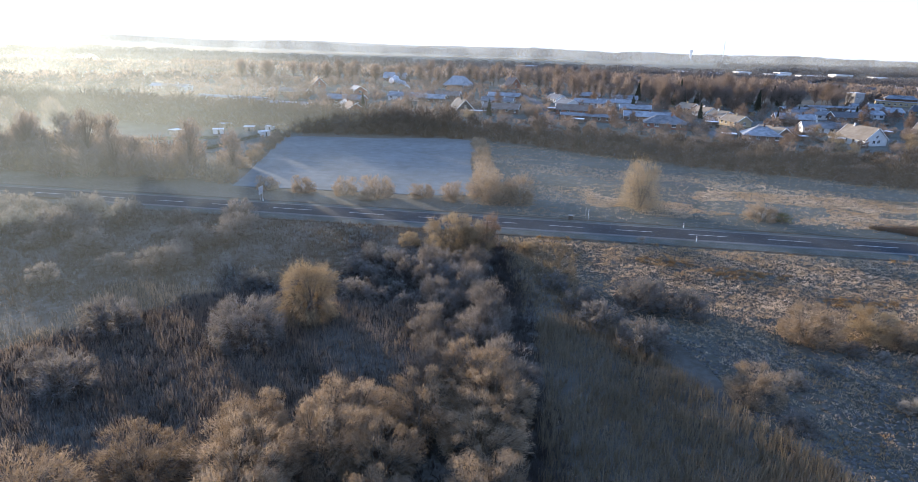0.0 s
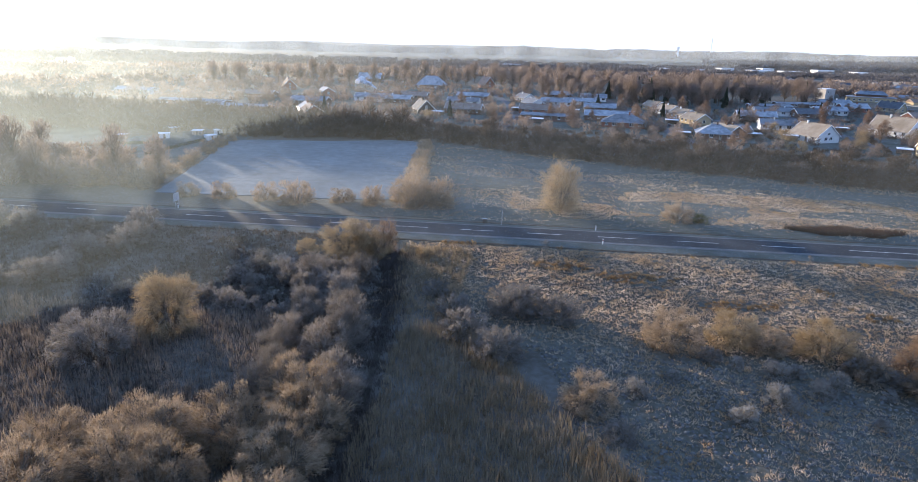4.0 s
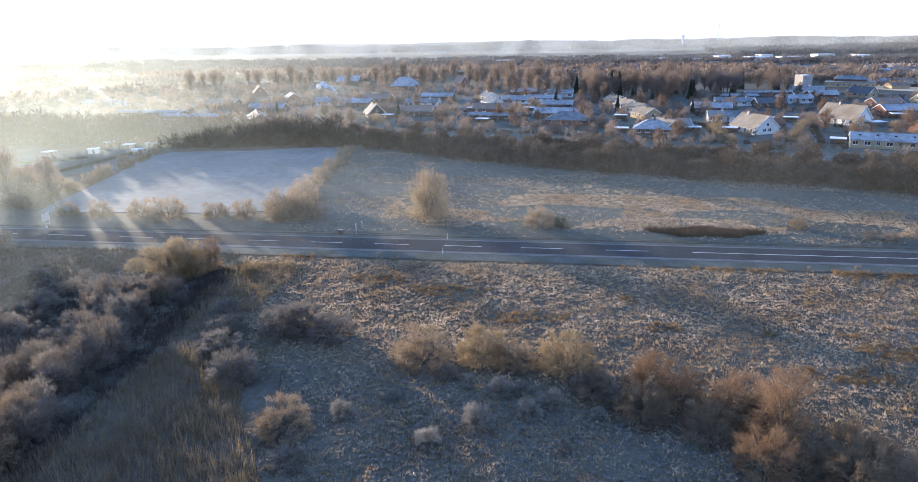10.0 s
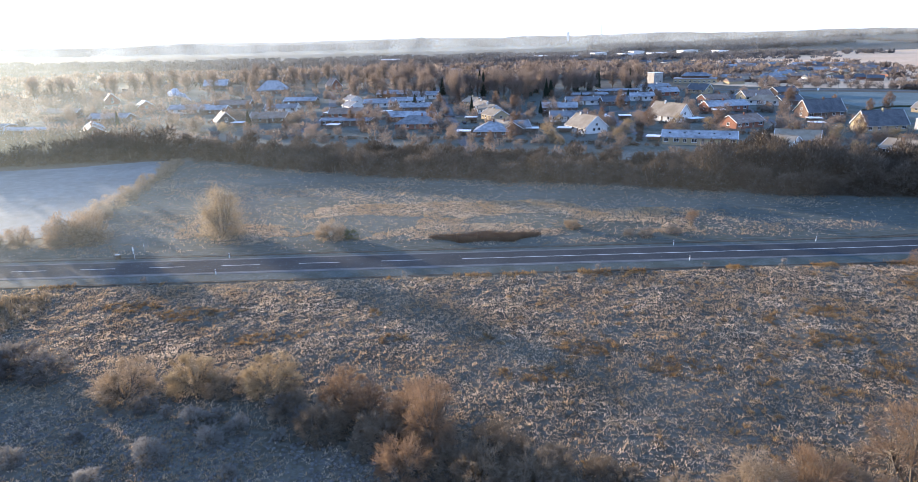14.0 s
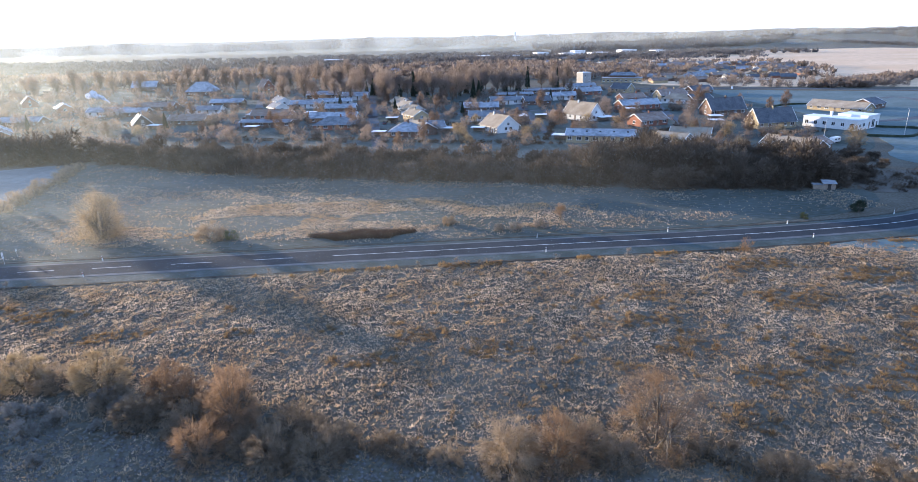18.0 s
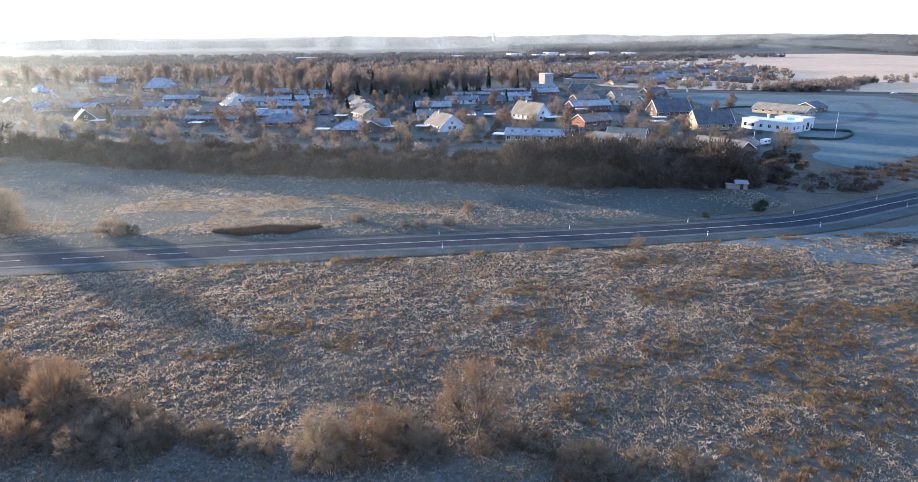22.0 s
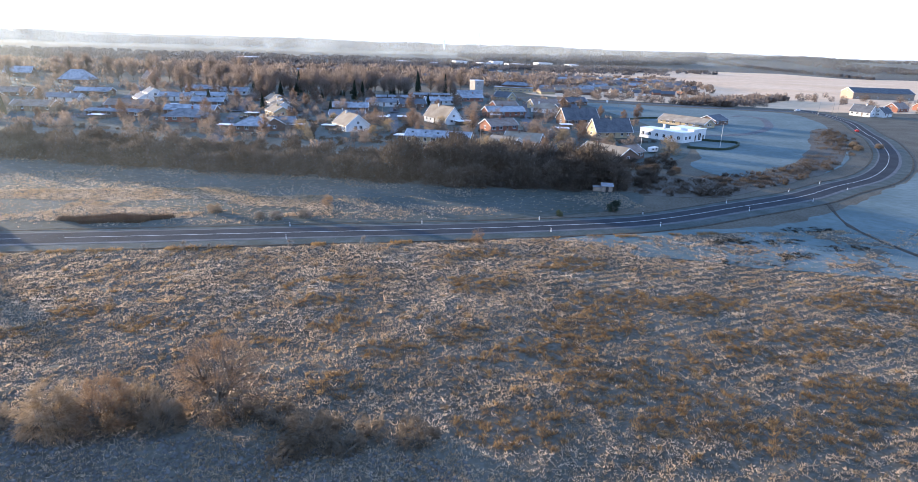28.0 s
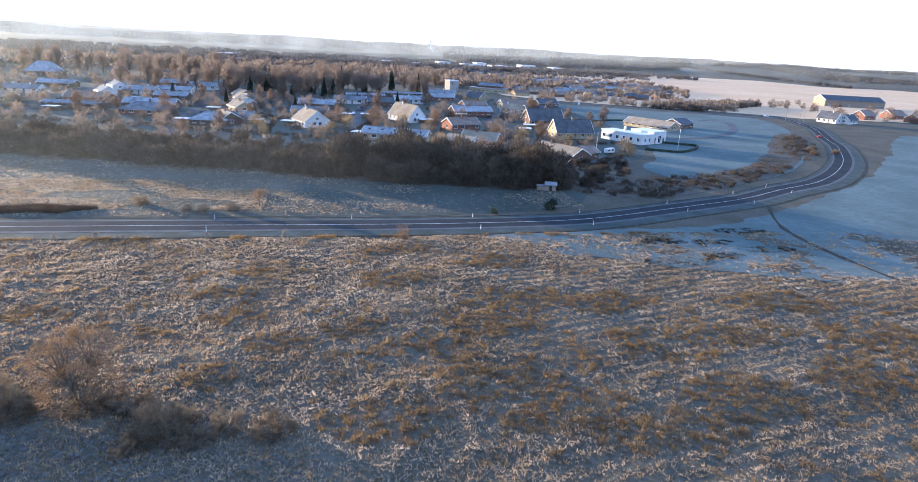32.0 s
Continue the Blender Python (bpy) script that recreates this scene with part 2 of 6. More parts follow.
def value_noise(x, y):
    xi, yi = np.floor(x).astype(int), np.floor(y).astype(int)
    fx, fy = x - xi, y - yi
    fx, fy = fx * fx * (3 - 2 * fx), fy * fy * (3 - 2 * fy)
    g = lambda a, b: LATTICE[a % 256, b % 256]
    return (g(xi, yi) * (1 - fx) + g(xi + 1, yi) * fx) * (1 - fy) + (g(xi, yi + 1) * (1 - fx) + g(xi + 1, yi + 1) * fx) * fy


def fbm(x, y, scale):
    return (value_noise(x / scale, y / scale) * 0.55 + value_noise(x / scale * 2.1 + 31, y / scale * 2.1 + 17) * 0.3 + value_noise(x / scale * 4.3 + 7, y / scale * 4.3 + 71) * 0.15)


def mesh_of(name, verts, faces, mat):
    """A mesh from arrays of corners and of equal-sided faces."""
    me = bpy.data.meshes.new(name)
    verts, faces = np.asarray(verts, np.float32), np.asarray(faces, np.int32)
    k = faces.shape[1]
    me.vertices.add(len(verts))
    me.vertices.foreach_set("co", verts.ravel())
    me.loops.add(faces.size)
    me.loops.foreach_set("vertex_index", faces.ravel())
    me.polygons.add(len(faces))
    me.polygons.foreach_set("loop_start", np.arange(0, faces.size, k, dtype=np.int32))
    me.polygons.foreach_set("loop_total", np.full(len(faces), k, np.int32))
    me.update(calc_edges=True)
    me.shade_flat()
    me.materials.append(mat)
    return me


def part(name, bm, mat, parent, label=""):
    """One bmesh or mesh as one object under a thing or a part."""
    if isinstance(bm, bmesh.types.BMesh):
        me = bpy.data.meshes.new(name)
        bm.normal_update()
        bm.to_mesh(me)
        bm.free()
        me.materials.append(mat)
    else:
        me = bm
    ob = new(name, me)
    ob.parent = parent
    if label:
        ob["label"] = label
    return ob


def thing(name, x, y, z=0.0, rz=0.0, label="", category="", group=""):
    ob = new(name)
    ob.empty_display_size = 0.3
    ob.matrix_world = pose(x, y, z, 0, 0, rz)
    return tagged(ob, label, category, group)


def box(bm, x0, x1, y0, y1, z0, z1, bevel=0.0):
    vs = [bm.verts.new(p) for p in ((x0, y0, z0), (x1, y0, z0), (x1, y1, z0), (x0, y1, z0), (x0, y0, z1), (x1, y0, z1), (x1, y1, z1), (x0, y1, z1))]
    fs = [bm.faces.new([vs[i] for i in f]) for f in ((3, 2, 1, 0), (4, 5, 6, 7), (0, 1, 5, 4), (1, 2, 6, 5), (2, 3, 7, 6), (3, 0, 4, 7))]
    if bevel:
        bmesh.ops.bevel(bm, geom=list({e for f in fs for e in f.edges}), offset=bevel, segments=1, affect="EDGES")
    return bm


def boxes(*rows, bevel=0.0):
    bm = bmesh.new()
    for r in rows:
        box(bm, *r, bevel=bevel)
    return bm


def tube(bm, a, b, r0, r1, n=8, cap=True):
    a, b = Vector(a), Vector(b)
    q = (b - a).to_track_quat("Z", "Y")
    rings = []
    for c, r in ((a, r0), (b, r1)):
        rings.append([bm.verts.new(c + q @ Vector((r * math.cos(2 * math.pi * k / n), r * math.sin(2 * math.pi * k / n), 0))) for k in range(n)])
    for k in range(n):
        bm.faces.new((rings[0][k], rings[0][(k + 1) % n], rings[1][(k + 1) % n], rings[1][k]))
    if cap:
        bm.faces.new(rings[0][::-1])
        bm.faces.new(rings[1])
    return bm


def tubes(*rows):
    bm = bmesh.new()
    for r in rows:
        tube(bm, *r)
    return bm


def smooth_line(points, step=4.0):
    """Catmull-Rom through points of the plan, in even steps."""
    p = [np.array(q, float) for q in points]
    p = [2 * p[0] - p[1], *p, 2 * p[-1] - p[-2]]
    out = []
    for k in range(1, len(p) - 2):
        n = max(2, int(np.linalg.norm(p[k + 1] - p[k]) / step))
        for s in np.arange(n) / n:
            out.append(0.5 * (2 * p[k] + (p[k + 1] - p[k - 1]) * s + (2 * p[k - 1] - 5 * p[k] + 4 * p[k + 1] - p[k + 2]) * s**2 + (3 * p[k] - p[k - 1] - 3 * p[k + 1] + p[k + 2]) * s**3))
    out.append(p[-2])
    return np.array(out)


def sides(line):
    d = np.gradient(line, axis=0)
    d /= np.linalg.norm(d, axis=1)[:, None]
    return np.stack([-d[:, 1], d[:, 0]], 1)


def ribbon(name, line, left, right, z, mat, thick=0.12, wobble=0.0):
    """A strip along a line of the plan, from its left to its right offset, with a real edge."""
    nrm = sides(line)
    n = len(line)
    w = wobble * (fbm(line[:, 0], line[:, 1], 6.0) - 0.5)[:, None]
    a, b = line + nrm * (left + w), line + nrm * (right - w)
    zt = np.full((n, 1), z)
    v = np.concatenate([np.c_[a, zt], np.c_[b, zt], np.c_[a, zt - thick], np.c_[b, zt - thick]])
    i = np.arange(n - 1)
    f = np.concatenate([np.stack([i + n, i + n + 1, i + 1, i], 1), np.stack([i, i + 1, i + 1 + 2 * n, i + 2 * n], 1), np.stack([i + 3 * n, i + 3 * n + 1, i + n + 1, i + n], 1)])
    return new(name, mesh_of(name, v, f, mat))


def sheet(name, outline, z, mat, label="", step=6.0, rough=0.0):
    """A patch of land inside an outline of the plan, slightly above the ground sheet, with a soft uneven edge."""
    p = smooth_line([*outline, outline[0]], step)[:-1]
    p = p + rough * (np.stack([fbm(p[:, 0], p[:, 1], 9.0), fbm(p[:, 0] + 50, p[:, 1], 9.0)], 1) - 0.5)
    bm = bmesh.new()
    top = [bm.verts.new((*q, z)) for q in p]
    low = [bm.verts.new((*q, z - 0.15)) for q in p]
    n = len(top)
    bm.faces.new(top)
    for k in range(n):
        bm.faces.new((top[k], low[k], low[(k + 1) % n], top[(k + 1) % n]))
    bmesh.ops.recalc_face_normals(bm, faces=bm.faces)
    bmesh.ops.triangulate(bm, faces=[f for f in bm.faces if len(f.verts) > 4])
    me = bpy.data.meshes.new(name)
    bm.to_mesh(me)
    bm.free()
    me.materials.append(mat)
    return tagged(new(name, me), label, kind="structure")


# ================= the ground =================
MAIN = smooth_line([(-900, 40), (-600, 10), (-420, -2), (-250, -5.4), (-100, -5.2), (0, -5.1), (100, -5.1), (133, -5.3), (164, -4.6), (195, -1.5), (229, 10), (260, 21.5), (284, 34.5), (312, 48.5), (340, 69.5), (368, 96), (390, 121), (411, 147), (426, 170), (441, 191), (465, 225), (480, 255), (491, 284), (500, 320), (520, 380), (560, 460)])
SIDE = smooth_line([(491, 298), (470, 304), (451, 309), (415, 329), (373, 354), (330, 370), (300, 381), (250, 402), (190, 430)])


def road_distance(x, y):
    d = np.full(x.shape, 1e9)
    for q in MAIN:
        d = np.minimum(d, (x - q[0]) ** 2 + (y - q[1]) ** 2)
    return np.sqrt(d)


def rough_height(x, y):
    """Height of the tussocky ground; even near the road and in the village."""
    near = np.clip((-13.5 - y) / 3.0, 0, 1) * np.clip((340 - x) / 60, 0, 1) * np.clip((x + 220) / 60, 0, 1)
    return near * (0.9 * (fbm(x, y, 14.0) - 0.5) + 0.55 * (fbm(x + 90, y, 1.5) - 0.5))


def far_rise(x, y):
    """The far land swells into low hills."""
    return np.clip((np.hypot(x - 50, y) - 1650) / 1900, 0, 1) ** 1.2 * (22 + 60 * (fbm(x + 900, y + 300, 900.0) - 0.35))


def spaced(lo, hi, step, far_lo, far_hi, grow=1.22):
    mid = list(np.arange(lo, hi + step / 2, step))
    a, s = [], step
    while (a[-1] if a else lo) > far_lo:
        s *= grow
        a.append(max(far_lo, (a[-1] if a else lo) - s))
    b, s = [], step
    while (b[-1] if b else hi) < far_hi:
        s *= grow
        b.append(min(far_hi, (b[-1] if b else hi) + s))
    return np.array(a[::-1] + mid + b)


gx = spaced(-120, 290, 0.9, -4600, 4600)
gy = spaced(-112, -13, 0.7, -4600, 4900)
X, Y = np.meshgrid(gx, gy)
Z = rough_height(X, Y)
# far land swells into low hills
Z += far_rise(X, Y)
nx, ny = len(gx), len(gy)
i, j = np.meshgrid(np.arange(nx - 1), np.arange(ny - 1))
q = (j * nx + i).ravel()
ground = new("ground", mesh_of("ground", np.stack([X.ravel(), Y.ravel(), Z.ravel()], 1), np.stack([q, q + 1, q + nx + 1, q + nx], 1), M_ground))
ground.data.shade_smooth()
tagged(ground, "frosted rough winter grassland reaching the horizon", kind="structure")

sheet("meadow", [(-48, 4), (-52, 60), (-57, 121), (-15, 104), (40, 78), (90, 65), (134, 47), (185, 33), (206, 30), (196, 12), (160, 3.5), (100, 2.2), (0, 2.2)], 0.05, M_meadow, "dry frosted meadow beside the road", rough=2.0)
sheet("paddock", [(-115, 14), (-126, 60), (-136, 104), (-100, 113), (-63, 121), (-56, 70), (-51, 28), (-56, 18)], 0.09, M_paddock, "smooth frost-white pasture", rough=2.0)
sheet("allotment", [(-205, 60), (-160, 138), (-139, 132), (-134, 66)], 0.07, M_garden, "frosted allotment ground", rough=2.0)
sheet("village_green", [(-420, 150), (-150, 160), (-20, 140), (60, 110), (140, 85), (215, 75), (262, 96), (300, 180), (310, 330), (250, 390), (100, 470), (-300, 520)], 0.05, M_garden, "frosted lawns between the village houses", rough=6.0)
sheet("east_field", [(268, 92), (250, 70), (262, 42), (300, 58), (335, 85), (365, 118), (395, 155), (430, 208), (452, 250), (458, 290), (400, 318), (330, 350), (312, 330), (300, 200), (284, 130)], 0.07, M_lea, "smooth frosted field inside the bend of the road", rough=3.0)
sheet("far_field", [(520, 300), (480, 330), (330, 395), (300, 480), (420, 700), (560, 1250), (900, 1640), (1500, 1640), (1560, 1100), (1400, 600), (800, 320)], 0.12, M_field, "wide frosted fields beyond the side road, tinted as sunlit", rough=10.0)

M_bank = material("brown_rough_bank", (0.062, 0.052, 0.038), (0.10, 0.09, 0.073), 0.12, 0.95, 0.3, (0.145, 0.145, 0.135), 1.2, 0.2, bump_scale=1.0)
sheet("road_bank", [(206, 27), (232, 23), (270, 41), (308, 64), (342, 94), (392, 150), (420, 190), (408, 192), (374, 156), (334, 108), (298, 76), (262, 54), (232, 52), (214, 60)], 0.09, M_bank, "rough brown grass bank beside the road", rough=4.0)
sheet("frosted_strip", [(150, -15.5), (200, -12), (240, -4), (290, 22), (340, 55), (420, 120), (520, 200), (560, 120), (420, -20), (320, -80), (246, -56), (190, -35)], 0.06, M_lea, "smooth frosted grass outside the road bend", step=5.0, rough=6.0)
# Dark sheet: shade under the scrub is put into the wet ground's colour.
sheet("marsh", [(-175, -114), (-120, -116), (-28, -116), (-22, -98), (-14, -90), (-10, -80), (-14, -62), (-27, -55), (-34, -36), (-60, -17), (-110, -15.5), (-175, -15.5)], 0.10, M_bank, "wet marsh ground under scrub, coloured dark for shade", rough=4.0)
MARSH_DITCH = smooth_line([(-41, -24), (-38.5, -36), (-36, -52), (-34.5, -66), (-33, -80), (-31.5, -96), (-30, -114)])
# Soil strip coloured dark to stand in for the shrubs' shadow line too.
tagged(ribbon("marsh_ditch", MARSH_DITCH, 0.6, -0.6, 0.12, M_soil, 0.3, wobble=1.6), "wet marsh ditch, its strip dark for shrub shade", kind="structure")
# carriageway, verges, paint
tagged(ribbon("verge", MAIN, 7.0, -9.4, 0.06, M_verge, 0.3, wobble=0.6), "frosted grass verge beside the road", kind="structure")
tagged(ribbon("road", MAIN, 3.7, -3.7, 0.11, M_asphalt, 0.2, wobble=0.25), "worn two-lane asphalt road with frost at its edges", kind="structure")
tagged(ribbon("side_road", SIDE, 3.6, -3.6, 0.12, M_street, 0.2), "frosted side road towards the village", kind="structure")
for off in (6.5, -9.2):
    tagged(ribbon("ditch", MAIN, off + 0.35, off - 0.35, 0.10, M_soil, 0.2, wobble=0.5), "dark narrow ditch along the verge", kind="structure")
tagged(ribbon("road_shoulder", MAIN, -3.7, -4.9, 0.10, M_shoulder, 0.2, wobble=0.5), "pale frosted gravel shoulder of the road", kind="structure")
tagged(ribbon("road_shoulder", MAIN, 4.4, 3.7, 0.10, M_shoulder, 0.2, wobble=0.3), "pale frosted gravel shoulder of the road", kind="structure")
run = 0
while MAIN[run][0] < 45:
    tagged(ribbon("centre_dash", MAIN[run:run + 3], 0.08, -0.08, 0.116, M_line, 0.02), "white centre dash of the road", kind="structure")
    run += 4
tagged(ribbon("centre_line", MAIN[run:], 0.08, -0.08, 0.116, M_line, 0.02), "thin white centre line of the road", kind="structure")
loop = smooth_line([(262, 190), (287, 168), (308, 160), (342, 167), (376, 194), (398, 224), (411, 250), (408, 264), (395, 258)])
tagged(ribbon("loop_street", loop, 2.6, -2.6, 0.13, M_street, 0.15), "narrow asphalt street curving through the field", kind="structure")
for line in ([(60, 128), (57, 163), (52, 250), (46, 390), (40, 470)], [(143, 150), (141, 178), (147, 240), (155, 320), (170, 400)], [(203, 118), (214, 160), (222, 200), (238, 260), (262, 330), (300, 378)], [(-30, 180), (-25, 250), (-35, 340), (-60, 470)], [(-35, 250), (60, 250), (150, 255), (225, 230)]):
    tagged(ribbon("street", smooth_line(line), 3.0, -3.0, 0.10, M_street, 0.12), "frosted residential street", kind="structure")
tagged(ribbon("farm_track", smooth_line([(262, 12), (252, -4), (247, -16), (245, -32), (246, -54), (252, -95)]), 0.6, -0.6, 0.115, M_soil, 0.2, wobble=1.2), "dark rutted farm track across the field", kind="structure")


# ================= trees, shrubs, grass =================
UP = np.array([0, 0, 1.0])


def unit(v):
    return v / np.maximum(np.linalg.norm(v, axis=-1, keepdims=True), 1e-9)


def slivers(start, end, width, rng):
    """Thin pointed blades from start to end, one triangle each, turned at random."""
    d = unit(end - start)
    side = unit(np.cross(d, unit(rng.normal(size=d.shape)))) * np.reshape(width, (-1, 1)) / 2
    v = np.stack([start - side, start + side, end], 1).reshape(-1, 3)
    return v, np.arange(len(v)).reshape(-1, 3)


def woody(name, x, y, seed, h, w, stems=5, lumps=22, twigs=2200, twig_len=1.0, twig_w=0.05, low=0.15, droop=0.0, upright=0.4, lean=0.0, twig_mat=None, trunk_r=0.12, label="", category="shrub", group="", leader=False, lump_r=0.27):
    """A bare shrub or tree: tapered stems and limbs, and a crown of many fine twigs on uneven clumps."""
    rng = np.random.default_rng(seed)
    root = thing(name, x, y, float(rough_height(np.array([x]), np.array([y]))[0]) - 0.05, 0, label, category, group)
    # clumps in an uneven egg-shaped envelope
    u = unit(rng.normal(size=(lumps, 3)))
    rad = rng.random(lumps) ** 0.38
    c = u * rad[:, None] * np.array([w / 2, w / 2, h * (1 - low) / 2]) * 0.82
    c[:, 2] += h * (low + (1 - low) / 2)
    c[:, 2] = np.maximum(c[:, 2], 0.10 * h)
    if stems > 2:  # low outer clumps, so that the crown reaches the ground
        k = lumps // 3
        a = rng.random(k) * 2 * math.pi
        c[:k] = np.stack([np.cos(a) * w * 0.36, np.sin(a) * w * 0.36, h * (0.06 + 0.28 * rng.random(k))], 1) * (0.75 + 0.35 * rng.random((k, 1)))
    c[:, 0] += lean * c[:, 2]
    bm = bmesh.new()
    tops = []
    for k in range(stems):
        a = 2 * math.pi * (k + rng.random() * 0.6) / stems
        foot = Vector((0.15 * w * 0.3 * math.cos(a), 0.15 * w * 0.3 * math.sin(a), 0)) if stems > 1 else Vector((0, 0, 0))
        spread = 0.22 * w if stems > 1 else 0.03 * w
        knee = Vector((spread * math.cos(a) + lean * h * 0.45, spread * math.sin(a), h * (0.42 if not leader else 0.55)))
        tube(bm, foot, knee, trunk_r, trunk_r * 0.6, 6)
        if leader:
            tip = knee + Vector((rng.normal() * 0.05 * w, rng.normal() * 0.05 * w, h * 0.38))
            tube(bm, knee, tip, trunk_r * 0.6, trunk_r * 0.12, 5, False)
        tops.append((foot, knee))
    for q in c:
        foot, knee = min(tops, key=lambda fk: (fk[1] - Vector(q)).length)
        s = 0.35 + 0.6 * rng.random() if not leader else float(np.clip(q[2] / h * 0.9, 0.2, 1.0))
        tube(bm, foot.lerp(knee, min(1.0, s)), Vector(q), trunk_r * 0.42, trunk_r * 0.1, 4, False)
    tagged(part("trunk", bm, M_bark, root), kind="stuff")
    # twigs
    which = rng.integers(0, lumps, twigs)
    r = lump_r * min(w, h) * (0.55 + 0.6 * rng.random(lumps))[which][:, None]
    start = c[which] + unit(rng.normal(size=(twigs, 3))) * r * rng.random((twigs, 1)) ** 0.5 * np.array([1, 1, 0.85])
    mid = np.array([lean * h * 0.5, 0, h * (low + (1 - low) * 0.35)])
    out = unit(start - mid)
    d = unit(out + rng.normal(size=(twigs, 3)) * 0.55 + UP * (upright - droop))
    end = start + d * (twig_len * (0.5 + 0.8 * rng.random((twigs, 1))))
    keep = start[:, 2] > 0.05
    end[:, 2] = np.maximum(end[:, 2], 0.03)
    v, f = slivers(start[keep], end[keep], twig_w * (0.6 + 0.8 * rng.random(int(keep.sum()))), rng)
    part("crown", mesh_of("crown", v, f, twig_mat), None, root)
    return root


def conifer(name, x, y, seed, h, w, label, group=""):
    rng = np.random.default_rng(seed)
    root = thing(name, x, y, 0, 0, label, "tree", group)
    part("trunk", tubes(((0, 0, 0), (0, 0, h * 0.97), 0.03 * h * 0.6, 0.01, 6)), M_bark, root)
    n = 1500
    t = rng.random(n) ** 0.8
    z = h * (0.08 + 0.9 * t)
    rr = (1 - t) ** 0.8 * w / 2 * (0.6 + 0.5 * value_noise(np.floor(t * 9) * 3.1, rng.random(n) * 6))
    a = rng.random(n) * 2 * math.pi
    start = np.stack([np.cos(a) * rr * 0.35, np.sin(a) * rr * 0.35, z], 1)
    end = np.stack([np.cos(a) * rr, np.sin(a) * rr, z - 0.28 * rr + rng.normal(size=n) * 0.08 * h * 0.3], 1)
    end[:, 2] = np.maximum(end[:, 2], 0.05)
    v, f = slivers(start, end, 0.10 * w * (0.5 + rng.random(n)), rng)
    part("crown", mesh_of("crown", v, f, M_needle), None, root)
    return root


def spread_out(proto, places, seed, smin=0.75, smax=1.25, label=""):
    rng = np.random.default_rng(seed)
    for x, y in places:
        s, sz = rng.uniform(smin, smax), rng.uniform(0.85, 1.15)
        z = float(rough_height(np.array([x]), np.array([y]))[0]) - 0.05
        ob = copy_thing(proto, pose(x, y, z, 0, 0, rng.uniform(0, 360)) @ Matrix.Diagonal((s, s, s * sz, 1)))
        if label:
            ob["label"] = label


def along(points, every, jitter, seed):
    rng = np.random.default_rng(seed)
    line = smooth_line(points, 1.0)
    return [tuple(line[k] + rng.normal(size=2) * jitter) for k in range(0, len(line), max(1, int(every)))]


def within(outline, n, seed, gap=0.0):
    """Even random places inside an outline of the plan."""
    rng = np.random.default_rng(seed)
    p = np.array(outline, float)
    lo, hi = p.min(0), p.max(0)
    out = []
    tries = 0
    while len(out) < n and tries < n * 60:
        tries += 1
        q = lo + rng.random(2) * (hi - lo)
        inside = False
        for k in range(len(p)):
            a, b = p[k], p[k - 1]
            if (a[1] > q[1]) != (b[1] > q[1]) and q[0] < (b[0] - a[0]) * (q[1] - a[1]) / (b[1] - a[1]) + a[0]:
                inside = not inside
        if inside and all((q[0] - o[0]) ** 2 + (q[1] - o[1]) ** 2 > gap * gap for o in out):
            out.append((float(q[0]), float(q[1])))
    return out


# --- the willow thicket and scrub south of the road
willow = woody("willow_shrub", -52, -93, 1, 7.4, 10.0, 7, 170, 16000, 0.42, 0.055, 0.0, 0.0, 0.25, twig_mat=M_twig_tan, label="frosted tan willow shrub in a dense thicket", group="willow thicket", lump_r=0.125)
willow_b = woody("willow_shrub", -67, -98, 2, 6.6, 10.5, 7, 170, 16000, 0.40, 0.055, 0.0, 0.0, 0.2, twig_mat=M_twig_tan, label="frosted tan willow shrub in a dense thicket", group="willow thicket", lump_r=0.12)
spread_out(willow, [(-60, -91), (-44, -86), (-37, -97), (-45, -101), (-56, -103), (-73, -104), (-40, -79), (-36, -108), (-47, -112), (-64, -111), (-52, -87)], 3, 0.85, 1.15)
spread_out(willow_b, [(-58, -97), (-40, -103), (-38, -89), (-37, -84), (-54, -110), (-47, -94), (-72, -112), (-80, -112)], 4, 0.8, 1.1)
grey = woody("grey_shrub", -50, -46, 5, 4.6, 8.0, 6, 90, 4600, 0.6, 0.075, 0.0, 0.0, 0.3, twig_mat=M_twig_grey, label="hoarfrosted grey shrub in the wet scrub", group="grey scrub", lump_r=0.16)
grey_b = woody("grey_shrub", -16.1, -47.5, 6, 4.4, 8.5, 6, 90, 4600, 0.6, 0.075, 0.0, 0.0, 0.3, twig_mat=M_twig_grey, label="hoarfrosted grey shrub in the wet scrub", group="grey scrub", lump_r=0.16)
dark_wet = woody("alder_shrub", -39, -64, 19, 6.2, 7.0, 5, 80, 5200, 0.6, 0.065, 0.0, 0, 0.45, twig_mat=M_twig_alder, label="dark brown frosted alder shrub beside the ditch", group="alder scrub", lump_r=0.15)
spread_out(dark_wet, along([(-45, -40), (-41.5, -50), (-39.5, -60), (-38, -70), (-37, -80)], 5, 1.3, 17), 18, 0.7, 1.1)
spread_out(dark_wet, along([(-51, -44), (-47.5, -56), (-46, -68), (-44, -79)], 5, 1.5, 117), 118, 0.55, 0.9)
spread_out(grey, along([(-48, -38), (-44.5, -50), (-43, -62), (-42, -74)], 6, 1.6, 7), 8, 0.6, 0.95)
